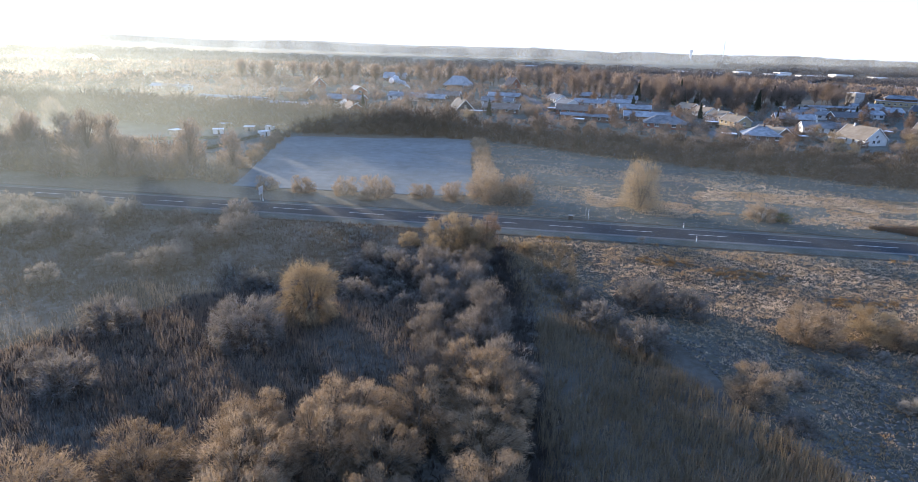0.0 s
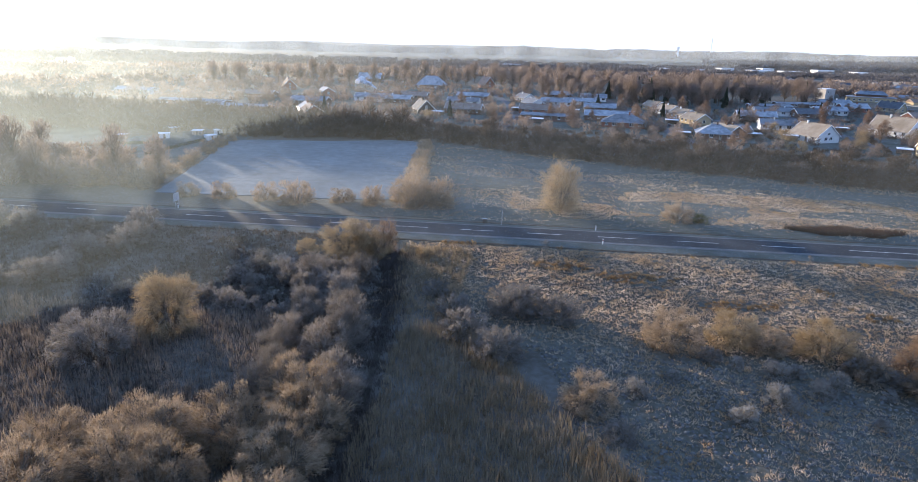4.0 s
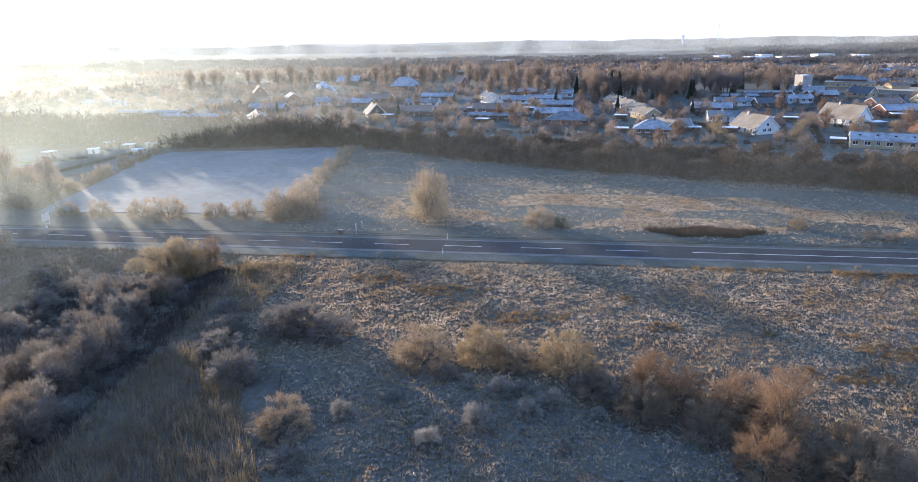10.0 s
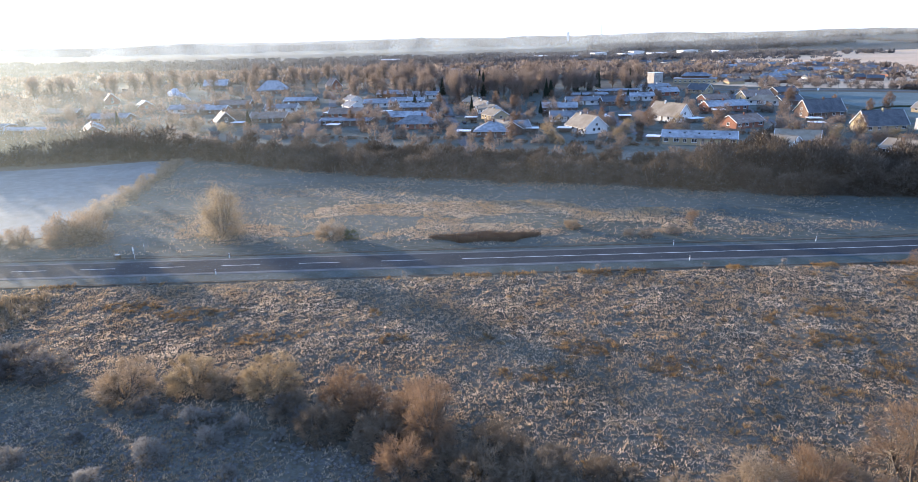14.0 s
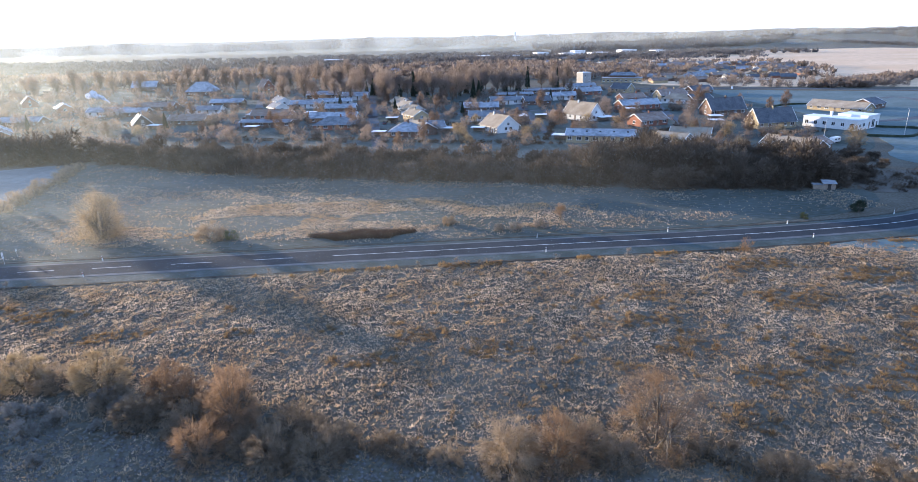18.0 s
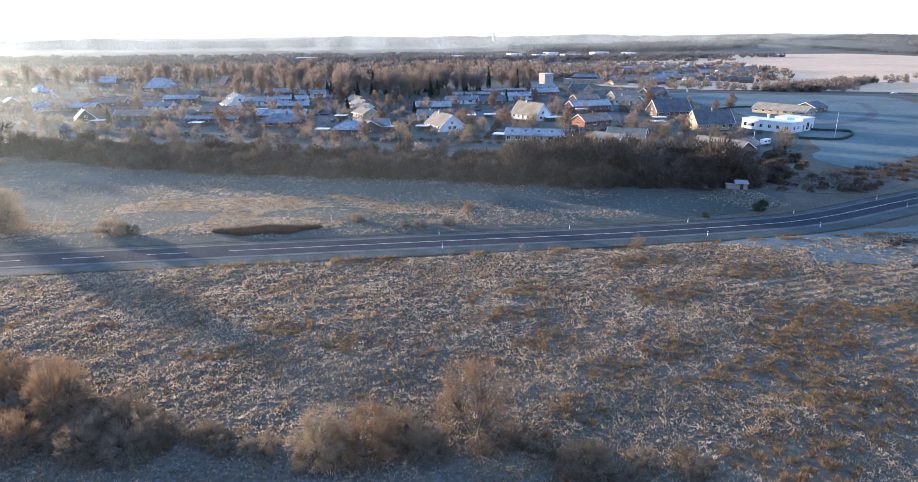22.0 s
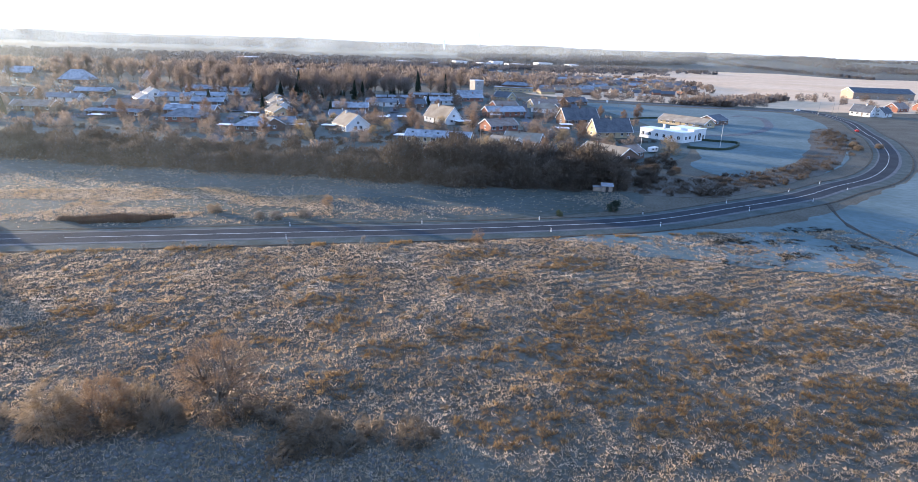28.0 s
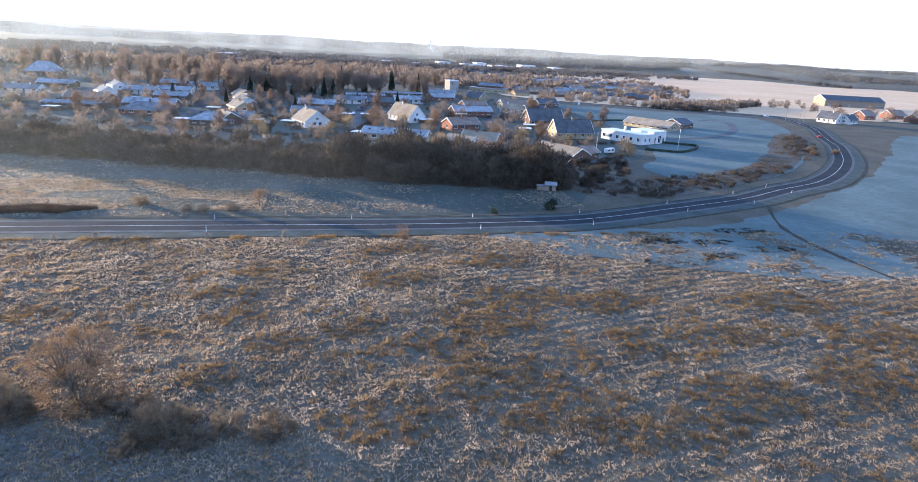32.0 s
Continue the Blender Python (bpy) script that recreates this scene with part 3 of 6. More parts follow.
spread_out(grey, within([(-66, -54), (-46, -56), (-44, -33), (-64, -32)], 20, 7, 3.8), 8, 0.45, 0.85)
spread_out(grey_b, [(-24, -57.5), (-19, -63.5), (-17.5, -50), (-26, -51), (-30, -44), (-10, -50), (-89, -83), (-84, -86), (-89, -71.5), (-97, -49), (-103, -51), (-95, -47), (-110, -58), (-78, -53)], 9, 0.6, 1.05)
spread_out(grey, within([(-170, -18), (-95, -16), (-82, -34), (-100, -44), (-150, -46)], 26, 10, 5.0), 11, 0.7, 1.3)
woody("golden_willow", -65, -63, 12, 9.5, 9.5, 4, 110, 9500, 0.8, 0.055, 0.12, 0.35, 0.2, twig_mat=M_twig_gold, trunk_r=0.2, label="rounded golden willow tree among grey scrub", category="tree", lump_r=0.15)
woody("spreading_willow", -70, -71, 13, 7.0, 12, 7, 150, 10500, 0.65, 0.06, 0.0, 0, 0.3, twig_mat=M_twig_grey, label="wide frosted willow in the wet scrub", lump_r=0.13)
road_willow = woody("roadside_willow", -49, -27, 14, 7.5, 14, 8, 150, 11500, 0.7, 0.06, 0.0, 0, 0.45, twig_mat=M_twig_gold, label="wide tawny willow shrub beside the road", group="roadside willows", lump_r=0.15)
spread_out(road_willow, [(-45, -28)], 150, 0.7, 0.8)
spread_out(road_willow, [(-58, -26), (-35, -25)], 15, 0.3, 0.42)
woody("slender_birch", -42.5, -25.5, 16, 8.0, 4.6, 3, 40, 2400, 0.7, 0.045, 0.15, 0, 0.6, twig_mat=M_twig_orange, label="slender rusty young birch beside the willow", category="tree", leader=True)

# --- the row of shrubs across the near field
row = woody("field_shrub", 4.8, -56.5, 20, 5.6, 10.0, 7, 120, 9000, 0.55, 0.055, 0.0, 0, 0.35, twig_mat=M_twig_tan, label="rounded frosted willow shrub in the field row", group="field row shrubs", lump_r=0.15)
row_b = woody("field_shrub", 24.8, -56.8, 21, 6.0, 9.0, 7, 110, 8500, 0.6, 0.055, 0.0, 0, 0.4, twig_mat=M_twig_gold, label="tawny willow shrub in the field row", group="field row shrubs", lump_r=0.15)
spread_out(row, [(17.6, -56), (-8, -73.5)], 22, 0.6, 0.95)
spread_out(row_b, [(13.2, -55)], 23, 0.75, 0.95)
spread_out(grey_b, [(9, -60), (30, -63.5), (-5, -79), (27, -61), (33, -64)], 24, 0.35, 0.6)
frosty = woody("frosted_bush", 14.2, -70.5, 36, 3.2, 4.2, 5, 60, 3200, 0.5, 0.045, 0.0, 0, 0.4, twig_mat=M_twig_frost, trunk_r=0.06, label="small white-frosted bush before the shrub row", group="frosted bushes", lump_r=0.16)
spread_out(frosty, [(20, -67.5), (22.5, -65), (16.5, -63), (12, -61.5), (19, -62.5), (3, -66), (28, -66.5), (-2, -70), (9, -74), (24, -73)], 37, 0.45, 0.95)
rust = woody("rusty_shrub", 34.5, -60, 34, 5.6, 7.0, 4, 80, 4600, 0.7, 0.05, 0.04, 0, 0.45, twig_mat=M_twig_orange, label="sparse rusty birch shrub in the field row", group="rusty shrubs", lump_r=0.15)
spread_out(rust, [(38, -62.5), (43.5, -64.5), (43.5, -75), (84.5, -81)], 35, 0.75, 1.2)
woody("rusty_tree", 46.5, -70, 25, 11.0, 7.0, 3, 110, 7600, 0.75, 0.05, 0.03, 0.1, 0.35, twig_mat=M_twig_orange, trunk_r=0.16, label="rusty frosted tree in the field row", category="tree", lump_r=0.14)
dark = woody("dark_shrub", 54, -71, 26, 4.8, 8.5, 7, 110, 7000, 0.6, 0.055, 0.0, 0, 0.3, twig_mat=M_twig_scrub, label="grey-brown shrub in the field row", group="dark field shrubs", lump_r=0.15)
spread_out(dark, [(49, -73.5), (60, -74.5), (65, -75.5), (57, -77), (87.5, -79.5), (91, -82), (108, -87), (40, -68.5), (33, -66), (52, -76), (46, -66), (28, -60.5)], 27, 0.6, 1.0)
woody("weeping_willow_shrub", 79, -81, 29, 6.5, 8.0, 6, 100, 8500, 0.8, 0.05, 0.02, 0.4, 0.0, twig_mat=M_twig_tan, label="drooping tawny willow at the field's edge", category="tree", lump_r=0.15)
woody("sparse_tree", 97, -78.5, 30, 9.5, 12.5, 3, 150, 7000, 0.9, 0.036, 0.25, 0.05, 0.3, lean=0.02, twig_mat=M_twig_orange, trunk_r=0.17, label="bare rusty spreading tree at the field's edge", category="tree", lump_r=0.11)
bramble = woody("bramble_shrub", 104, -82, 31, 2.6, 6.0, 7, 50, 3400, 0.5, 0.045, 0.02, 0.2, 0.2, twig_mat=M_twig_scrub, label="low tangled bramble bush", group="brambles", lump_r=0.17)
spread_out(bramble, [(110, -84.5), (115, -86.5), (99, -80.5), (112, -89), (72, -79), (68, -77.5), (105, -90), (28, -62), (120, -88)], 32, 0.6, 1.1)

# --- north of the road
woody("lone_willow", -7.5, 17.5, 40, 13, 11, 6, 90, 9500, 1.0, 0.075, 0.0, 0, 0.5, twig_mat=M_twig_gold, trunk_r=0.2, label="lone rounded golden willow tree on the meadow", category="tree")
hedge = woody("roadside_bush", -74, 10.5, 41, 7.0, 9.5, 6, 44, 2800, 0.9, 0.12, 0.0, 0, 0.4, twig_mat=M_twig_tan, label="tawny bare bush between road and pasture", group="roadside bushes")
spread_out(hedge, [(-94, 11.5), (-63, 14), (-55, 13.5), (-104, 12), (-83, 12)], 42, 0.55, 0.8)
spread_out(hedge, [(-43, 13), (-38, 15), (-47, 19)], 43, 0.95, 1.2)
spread_out(hedge, along([(-47, 22), (-51, 60), (-57, 118)], 7, 1.2, 44), 45, 0.5, 0.8)
spread_out(hedge, along([(-118, 16), (-128, 60), (-138, 104)], 8, 1.5, 46), 47, 0.4, 0.75)
tan = woody("meadow_bush", 20.5, 12, 48, 4.5, 8.5, 6, 40, 3200, 0.8, 0.08, 0.0, 0, 0.4, twig_mat=M_twig_tan, label="tawny bare bush on the meadow", group="meadow bushes")
spread_out(tan, [(80, 15)], 49, 0.5, 0.6)
woody("green_bush", 26, 11.5, 50, 2.8, 4.0, 5, 16, 1500, 0.5, 0.09, 0.02, 0, 0.3, twig_mat=M_evergreen, label="small dull green bush on the meadow")
spread_out(grey_b, [(96, 7.5), (92, 8), (103, 8.5)], 51, 0.35, 0.55)
woody("young_tree", 109, 13, 52, 4.5, 3.5, 2, 14, 1100, 0.7, 0.05, 0.2, 0, 0.5, twig_mat=M_twig_orange, label="young rusty tree on the meadow", category="tree")
woody("juniper_bush", 188.5, 8.5, 53, 3.4, 3.6, 4, 26, 2600, 0.5, 0.09, 0.02, 0, 0.5, twig_mat=M_needle, trunk_r=0.08, label="small round dark evergreen bush beside the road", category="bush")
woody("green_bush", 171, 4.8, 54, 1.6, 2.2, 4, 10, 700, 0.35, 0.09, 0.02, 0, 0.3, twig_mat=M_evergreen, label="tiny dark evergreen bush on the meadow")

# --- the dark belt of trees before the village
belt_a = woody("belt_tree", -20, 112, 60, 9.2, 9.0, 5, 44, 1900, 1.1, 0.28, 0.0, 0, 0.4, twig_mat=M_twig_brown, trunk_r=0.14, label="dense dark brown bare tree in the shelter belt", category="tree", group="shelter belt")
belt_b = woody("belt_tree", 30, 95, 61, 7.8, 9.5, 6, 44, 1900, 1.0, 0.28, 0.0, 0, 0.35, twig_mat=M_twig_brown, trunk_r=0.12, label="dense dark brown bare tree in the shelter belt", category="tree", group="shelter belt")
BELT = [(-140, 118), (-100, 122), (-57, 125), (-15, 101), (40, 77), (90, 62), (134, 47), (185, 34), (205, 35), (213, 62), (204, 70), (140, 80), (72, 97), (20, 117), (-60, 142), (-140, 146)]
BELT_AT = within(BELT, 230, 62, 5.2)
spread_out(belt_a, BELT_AT[::2], 63, 0.65, 1.0)
spread_out(belt_b, BELT_AT[1::2], 64, 0.7, 1.05)
scrub = woody("scrub_bush", 226, 26, 67, 2.8, 6.5, 5, 22, 900, 0.7, 0.14, 0.0, 0, 0.3, twig_mat=M_twig_brown, label="low brown scrub bush on the road bank", group="bank scrub")
spread_out(scrub, within([(206, 26), (232, 22), (270, 40), (308, 62), (330, 84), (318, 84), (280, 62), (240, 48), (214, 52)], 60, 68, 3.0), 69, 0.35, 0.75)
spread_out(scrub, within([(345, 92), (372, 120), (398, 150), (420, 185), (408, 185), (380, 152), (350, 112)], 34, 70, 3.6), 71, 0.35, 0.75)
spread_out(scrub, [(214, 70), (222, 66), (232, 72), (240, 80), (228, 78), (248, 88)], 72, 0.9, 1.3)
spread_out(tan, [(352, 20), (398, 62)], 73, 0.8, 1.0)

spread_out(belt_a, within([(128, 52), (186, 38), (206, 40), (206, 64), (140, 76)], 22, 79, 5.5), 80, 1.1, 1.45, "taller dark bare tree in the shelter belt")
spread_out(belt_b, within([(204, 38), (214, 36), (232, 50), (246, 74), (236, 84), (214, 70)], 16, 76, 4.2), 77, 0.35, 0.6)
spread_out(dark, [(372, 122), (366, 112), (384, 118)], 78, 0.55, 0.7)
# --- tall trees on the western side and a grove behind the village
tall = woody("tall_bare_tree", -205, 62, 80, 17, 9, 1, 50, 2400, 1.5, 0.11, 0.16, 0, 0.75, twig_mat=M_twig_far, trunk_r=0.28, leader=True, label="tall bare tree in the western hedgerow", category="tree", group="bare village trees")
spread_out(tall, [(-199, 44), (-188, 30), (-151, 18), (-121, 27), (-132, 24), (-165, 26), (-176, 50), (-218, 48), (-230, 70), (-245, 40)], 81, 0.7, 1.1)
spread_out(tall, within([(70, 360), (210, 380), (235, 470), (120, 470), (60, 420)], 22, 85, 10.0), 86, 0.9, 1.2, "tall bare tree in a grove behind the village")
for k, (x, y) in enumerate(within([(120, 385), (215, 400), (240, 460), (150, 450)], 6, 87, 14.0)):
    conifer("tall_fir", x, y, 500 + k, 17 + 5 * math.sin(k * 2.3), 6.5, "tall dark fir in a grove behind the village", "grove firs")
spread_out(hedge, within([(-240, 14), (-118, 14), (-118, 44), (-150, 58), (-240, 60)], 34, 82, 6.0), 83, 0.7, 1.2, "hazy tawny scrub west of the pasture")

# ================= houses =================


def shared(name, bm, mat):
    me = bpy.data.meshes.new(name)
    bm.normal_update()
    bm.to_mesh(me)
    bm.free()
    me.materials.append(mat)
    return me


def ring(w, h, t, d):
    return boxes((-w / 2, w / 2, -d, 0.0, 0, t), (-w / 2, w / 2, -d, 0.0, h - t, h), (-w / 2, -w / 2 + t, -d, 0.0, t, h - t), (w / 2 - t, w / 2, -d, 0.0, t, h - t), (-t / 2, t / 2, -d * 0.8, 0.0, t, h - t))


WIN_FRAME = shared("window_frame", ring(1.6, 1.25, 0.09, 0.07), M_frame)
WIN_PANE = shared("pane", boxes((-0.72, 0.72, -0.03, 0.01, 0.08, 1.17)), M_glass)
WIN_SILL = shared("window_sill", boxes((-0.85, 0.85, -0.12, 0.0, -0.07, -0.005)), M_frame)
DOOR_LEAF = shared("door", boxes((-0.55, 0.55, -0.06, 0.01, 0.0, 2.1)), M_wood)
DOOR_GLASS = shared("pane", boxes((-0.2, 0.2, -0.075, -0.061, 1.1, 1.9)), M_glass)


def put_window(root, x, y, z, rz, sx=1.0, sz=1.0):
    w = part("window", WIN_FRAME, None, root)
    w.matrix_local = pose(x, y, z, 0, 0, rz) @ Matrix.Diagonal((sx, 1, sz, 1))
    part("pane", WIN_PANE, None, w)
    part("window_sill", WIN_SILL, None, w)


def put_door(root, x, y, rz):
    d = part("door", DOOR_LEAF, None, root)
    d.matrix_local = pose(x, y, 0.1, 0, 0, rz)
    part("pane", DOOR_GLASS, None, d)


def house(x, y, rot, L, W, eave=2.5, pitch=24, wall=None, roof=None, hip=False, chimney=True, wins=4, label="", gable_wins=1, over=0.5, vents=0, gable_mat=None):
    """A village house, its ridge along its own x: walls, roof with eaves, windows, a door, gutters and a chimney."""
    root = thing("house", x, y, 0, rot, label, "house", "village houses")
    root.scale = (1.1, 1.1, 1.3)
    l, w = L / 2, W / 2
    ridge = eave + w * math.tan(radians(pitch))
    bm = bmesh.new()
    if hip:
        box(bm, -l, l, -w, w, -0.2, eave)
    else:
        ends = [[bm.verts.new((s * l, *p)) for p in ((-w, -0.2), (w, -0.2), (w, eave), (0, ridge - 0.05), (-w, eave))] for s in (-1, 1)]
        bm.faces.new(ends[0][::-1])
        bm.faces.new(ends[1])
        for k in range(5):
            bm.faces.new((ends[0][k], ends[0][(k + 1) % 5], ends[1][(k + 1) % 5], ends[1][k]))
    bmesh.ops.recalc_face_normals(bm, faces=bm.faces)
    part("wall", bm, wall, root)
    bm = bmesh.new()
    drop = over * math.tan(radians(pitch))
    if hip:
        zb, zt = eave - drop + 0.08, ridge + 0.08
        run = min(w, l * 0.8)
        base = [bm.verts.new((sx * (l + over), sy * (w + over), zb)) for sx, sy in ((-1, -1), (1, -1), (1, 1), (-1, 1))]
        low = [bm.verts.new((v.co.x, v.co.y, zb - 0.16)) for v in base]
        a, b = bm.verts.new((-(l - run), 0, zt)), bm.verts.new((l - run, 0, zt))
        for f in ((base[0], base[1], b, a), (base[2], base[3], a, b), (base[1], base[2], b), (base[3], base[0], a), low[::-1]):
            bm.faces.new(f)
        for k in range(4):
            bm.faces.new((low[k], low[(k + 1) % 4], base[(k + 1) % 4], base[k]))
        part("roof", bm, roof, root)
    else:
        for sy in (-1, 1):
            p = [(w + over, eave - drop), (0.0, ridge), (0.0, ridge + 0.18), (w + over, eave - drop + 0.18)]
            ends = [[bm.verts.new((s * (l + over * 0.8), sy * a, b + 0.02)) for a, b in p] for s in (-1, 1)]
            bm.faces.new(ends[0])
            bm.faces.new(ends[1][::-1])
            for k in range(4):
                bm.faces.new((ends[0][k], ends[1][k], ends[1][(k + 1) % 4], ends[0][(k + 1) % 4]))
        bmesh.ops.recalc_face_normals(bm, faces=bm.faces)
        part("roof", bm, roof, root)
        for s in (-1, 1):
            g = l + over * 0.8
            part("bargeboard", boxes_sloped(s * g, w + over, eave - drop, ridge), M_frame, root)
        part("ridge_cap", boxes((-l - over * 0.8, l + over * 0.8, -0.14, 0.14, ridge + 0.17, ridge + 0.26)), roof, root)
    for sy in (-1, 1):
        part("gutter", tubes(((-l - over * 0.5, sy * (w + over + 0.05), eave - drop + 0.02), (l + over * 0.5, sy * (w + over + 0.05), eave - drop + 0.02), 0.07, 0.07, 6)), M_chrome, root)
    rng = np.random.default_rng(int(abs(x) * 7 + abs(y) * 13))
    for sy, rz in ((-1, 0), (1, 180)):
        for k in range(wins):
            xx = -l + L * (k + 0.5) / wins + rng.uniform(-0.3, 0.3)
            if k == wins // 2 and sy == -1:
                put_door(root, xx, sy * (w + 0.002), rz)
            else:
                put_window(root, xx, sy * (w + 0.002), 0.95, rz, rng.choice([0.8, 1.0, 1.3]))
    for sx, rz in ((-1, -90), (1, 90)):
        for k in range(gable_wins):
            put_window(root, sx * (l + 0.002), (k - (gable_wins - 1) / 2) * 2.6, 0.95, rz)
        if not hip and ridge > 5.0:
            put_window(root, sx * (l + 0.002), 0, eave + 0.4, rz, 0.8, 0.9)
    if chimney:
        cx = rng.uniform(-0.3, 0.3) * L
        c = part("chimney", boxes((cx - 0.32, cx + 0.32, -0.75, -0.1, ridge - 1.0, ridge + 0.9)), wall, root)
        part("chimney_cap", boxes((cx - 0.4, cx + 0.4, -0.83, -0.02, ridge + 0.9, ridge + 1.0)), M_roof_dark, c)
    for k in range(vents):
        xx = -l + L * (k + 0.5) / vents
        part("roof_vent", boxes((xx - 0.35, xx + 0.35, -w * 0.55, -w * 0.38, ridge - w * 0.5 * math.tan(radians(pitch)), ridge - w * 0.35 * math.tan(radians(pitch)) + 0.25)), M_glass, root)
    return root


def boxes_sloped(x, run, z0, z1):
    bm = bmesh.new()
    for sy in (-1, 1):
        p = [(sy * run, z0 - 0.06), (0.0, z1 - 0.06), (0.0, z1 + 0.24), (sy * run, z0 + 0.24)]
        ends = [[bm.verts.new((x + dx, a, b)) for a, b in p] for dx in (-0.06, 0.06)]
        bm.faces.new(ends[0])
        bm.faces.new(ends[1][::-1])
        for k in range(4):
            bm.faces.new((ends[0][k], ends[1][k], ends[1][(k + 1) % 4], ends[0][(k + 1) % 4]))
    bmesh.ops.recalc_face_normals(bm, faces=bm.faces)
    return bm


def carport(x, y, rot, L, W, label="flat frosted carport roof on posts beside a house", mat=None):
    root = thing("carport", x, y, 0, rot, label, "carport", "carports")
    part("roof", boxes((-L / 2, L / 2, -W / 2, W / 2, 2.3, 2.55), bevel=0.03), mat or M_roof_white, root)
    for sx in (-1, 1):
        for sy in (-1, 1):
            part("post", boxes((sx * (L / 2 - 0.3) - 0.07, sx * (L / 2 - 0.3) + 0.07, sy * (W / 2 - 0.3) - 0.07, sy * (W / 2 - 0.3) + 0.07, -0.1, 2.31)), M_wood, root)
    part("back_wall", boxes((-L / 2 + 0.2, L / 2 - 0.2, W / 2 - 0.5, W / 2 - 0.38, 0, 2.3)), M_wood, root)
    return root


FR, TN, DK, BR = M_roof_frost, M_roof_tan, M_roof_dark, M_roof_brown
# the eastern end of the village
house(158, 131.5, -21, 27, 9, 2.6, 20, M_yellow, FR, wins=8, vents=5, chimney=False, label="long low yellow-brick house with a frosted grey roof")
carport(141.5, 141, -25, 6, 6, "small flat white-roofed garage beside the long house")
house(252, 154, 6, 19, 9.5, 2.8, 43, M_yellow, DK, wins=5, label="yellow house with a steep dark slate roof")
house(255, 207, 10, 21, 10, 2.8, 42, M_brown, DK, wins=5, label="brown house with a steep dark slate roof")
house(219, 246, 10, 24, 9.5, 2.6, 24, M_red, FR, wins=6, label="red-brick house with a frosted roof")
house(264, 300, 14, 20, 9, 2.6, 30, M_yellow, BR, wins=5, label="yellow-gabled house with a brown roof")
house(172, 207, -62, 19, 10, 2.7, 43, M_white, TN, wins=5, gable_wins=2, label="white house with a steep weathered tan roof")
carport(182, 197, 18, 9, 6, "flat frosted carport beside the white steep-roofed house")
house(222, 89, -62, 19, 10.5, 2.5, 22, M_brown, TN, wins=5, gable_wins=1, label="low house with a wide tan fibre-cement roof")
house(232, 92, 28, 12, 8, 2.4, 22, M_brown, BR, wins=3, chimney=False, label="low brown side building behind the shelter belt")
house(196, 123, -30, 15, 11, 2.5, 22, M_brown, TN, wins=4, label="house with a tan roof behind the shelter belt")
house(186, 118, -48, 12, 8, 2.4, 20, M_white, TN, wins=3, chimney=False, label="low tan-roofed side building behind the shelter belt")
house(198, 177, 20, 16, 10, 2.5, 24, M_red, BR, wins=4, label="red-brick house with a brown tiled roof")
house(257, 272, -35, 17, 10, 2.5, 24, M_white, TN, hip=True, wins=4, label="pale house with a hipped tan roof")
house(270, 268, 10, 14, 9, 2.5, 24, M_brown, DK, wins=3, label="brown house with a dark roof")
house(326, 205, -62, 29, 11, 2.0, 22, M_yellow, TN, wins=7, gable_wins=2, chimney=False, label="long yellow hall with a weathered tan roof")
house(350, 213, 28, 14, 11, 2.4, 20, M_brown, DK, wins=3, chimney=False, label="dark gabled annexe of the long hall")

# the flat-roofed white house
flat = thing("flat_house", 280, 146, 0, -62, "white modern flat-roofed house with a white roof", "house", "village houses")
flat.scale = (1.06, 1.06, 1.5)
part("wall", boxes((-12, 12, -4.5, 4.5, -0.2, 3.2)), M_white, flat)
part("roof", boxes((-12.2, 12.2, -4.7, 4.7, 3.2, 3.45), bevel=0.03), M_roof_white, flat)
part("wing", boxes((-1, 12, 4.5, 15.5, -0.2, 4.0)), M_white, flat)
part("wing_roof", boxes((-1.2, 12.2, 4.52, 15.7, 4.0, 4.2), bevel=0.03), M_roof_white, flat)
part("chimney", boxes((-3, -2, 1, 2, 3.4, 5.0)), M_white, flat)
for k in range(6):
    put_window(flat, -10.2 + 4.0 * k, -4.502, 0.95, 0)
for k in range(2):
    put_window(flat, 12.002, -1.8 + 3.4 * k, 0.95, 90)
put_window(flat, 12.002, 10.0, 0.2, 90, 1.6, 2.2)
put_window(flat, 12.002, 13.4, 0.2, 90, 0.9, 1.6)
put_door(flat, 12.002, 6.4, 90)

# the village, from the belt backwards
house(119, 175, -66, 15, 12, 2.4, 33, M_white, TN, wins=4, gable_wins=2, label="white gabled house with a steep tan roof")
carport(108, 174, -20, 7, 5)
house(78, 174, -62, 14, 10, 2.4, 26, M_brown, TN, wins=4, label="house with a tan roof lit along one side")
house(83, 180, 10, 14, 9, 2.4, 22, M_brown, FR, wins=4, label="dark house with a frosted roof")
house(78, 231, -64, 13, 9, 2.4, 26, M_yellow, TN, wins=4, label="yellow house with a tan roof in a stepped row")
house(77, 257, -64, 13, 9, 2.4, 26, M_white, TN, wins=4, label="pale house with a tan roof in a stepped row")
house(74, 283, -64, 13, 9, 2.4, 26, M_white, TN, wins=4, label="pale house with a tan roof in a stepped row")
house(70, 310, -64, 13, 9, 2.4, 26, M_yellow, TN, wins=4, label="yellow house with a tan roof in a stepped row")
house(34, 204, -8, 20, 12, 2.4, 24, M_red, FR, hip=True, wins=5, label="wide red-brick house with a frosted hipped roof")
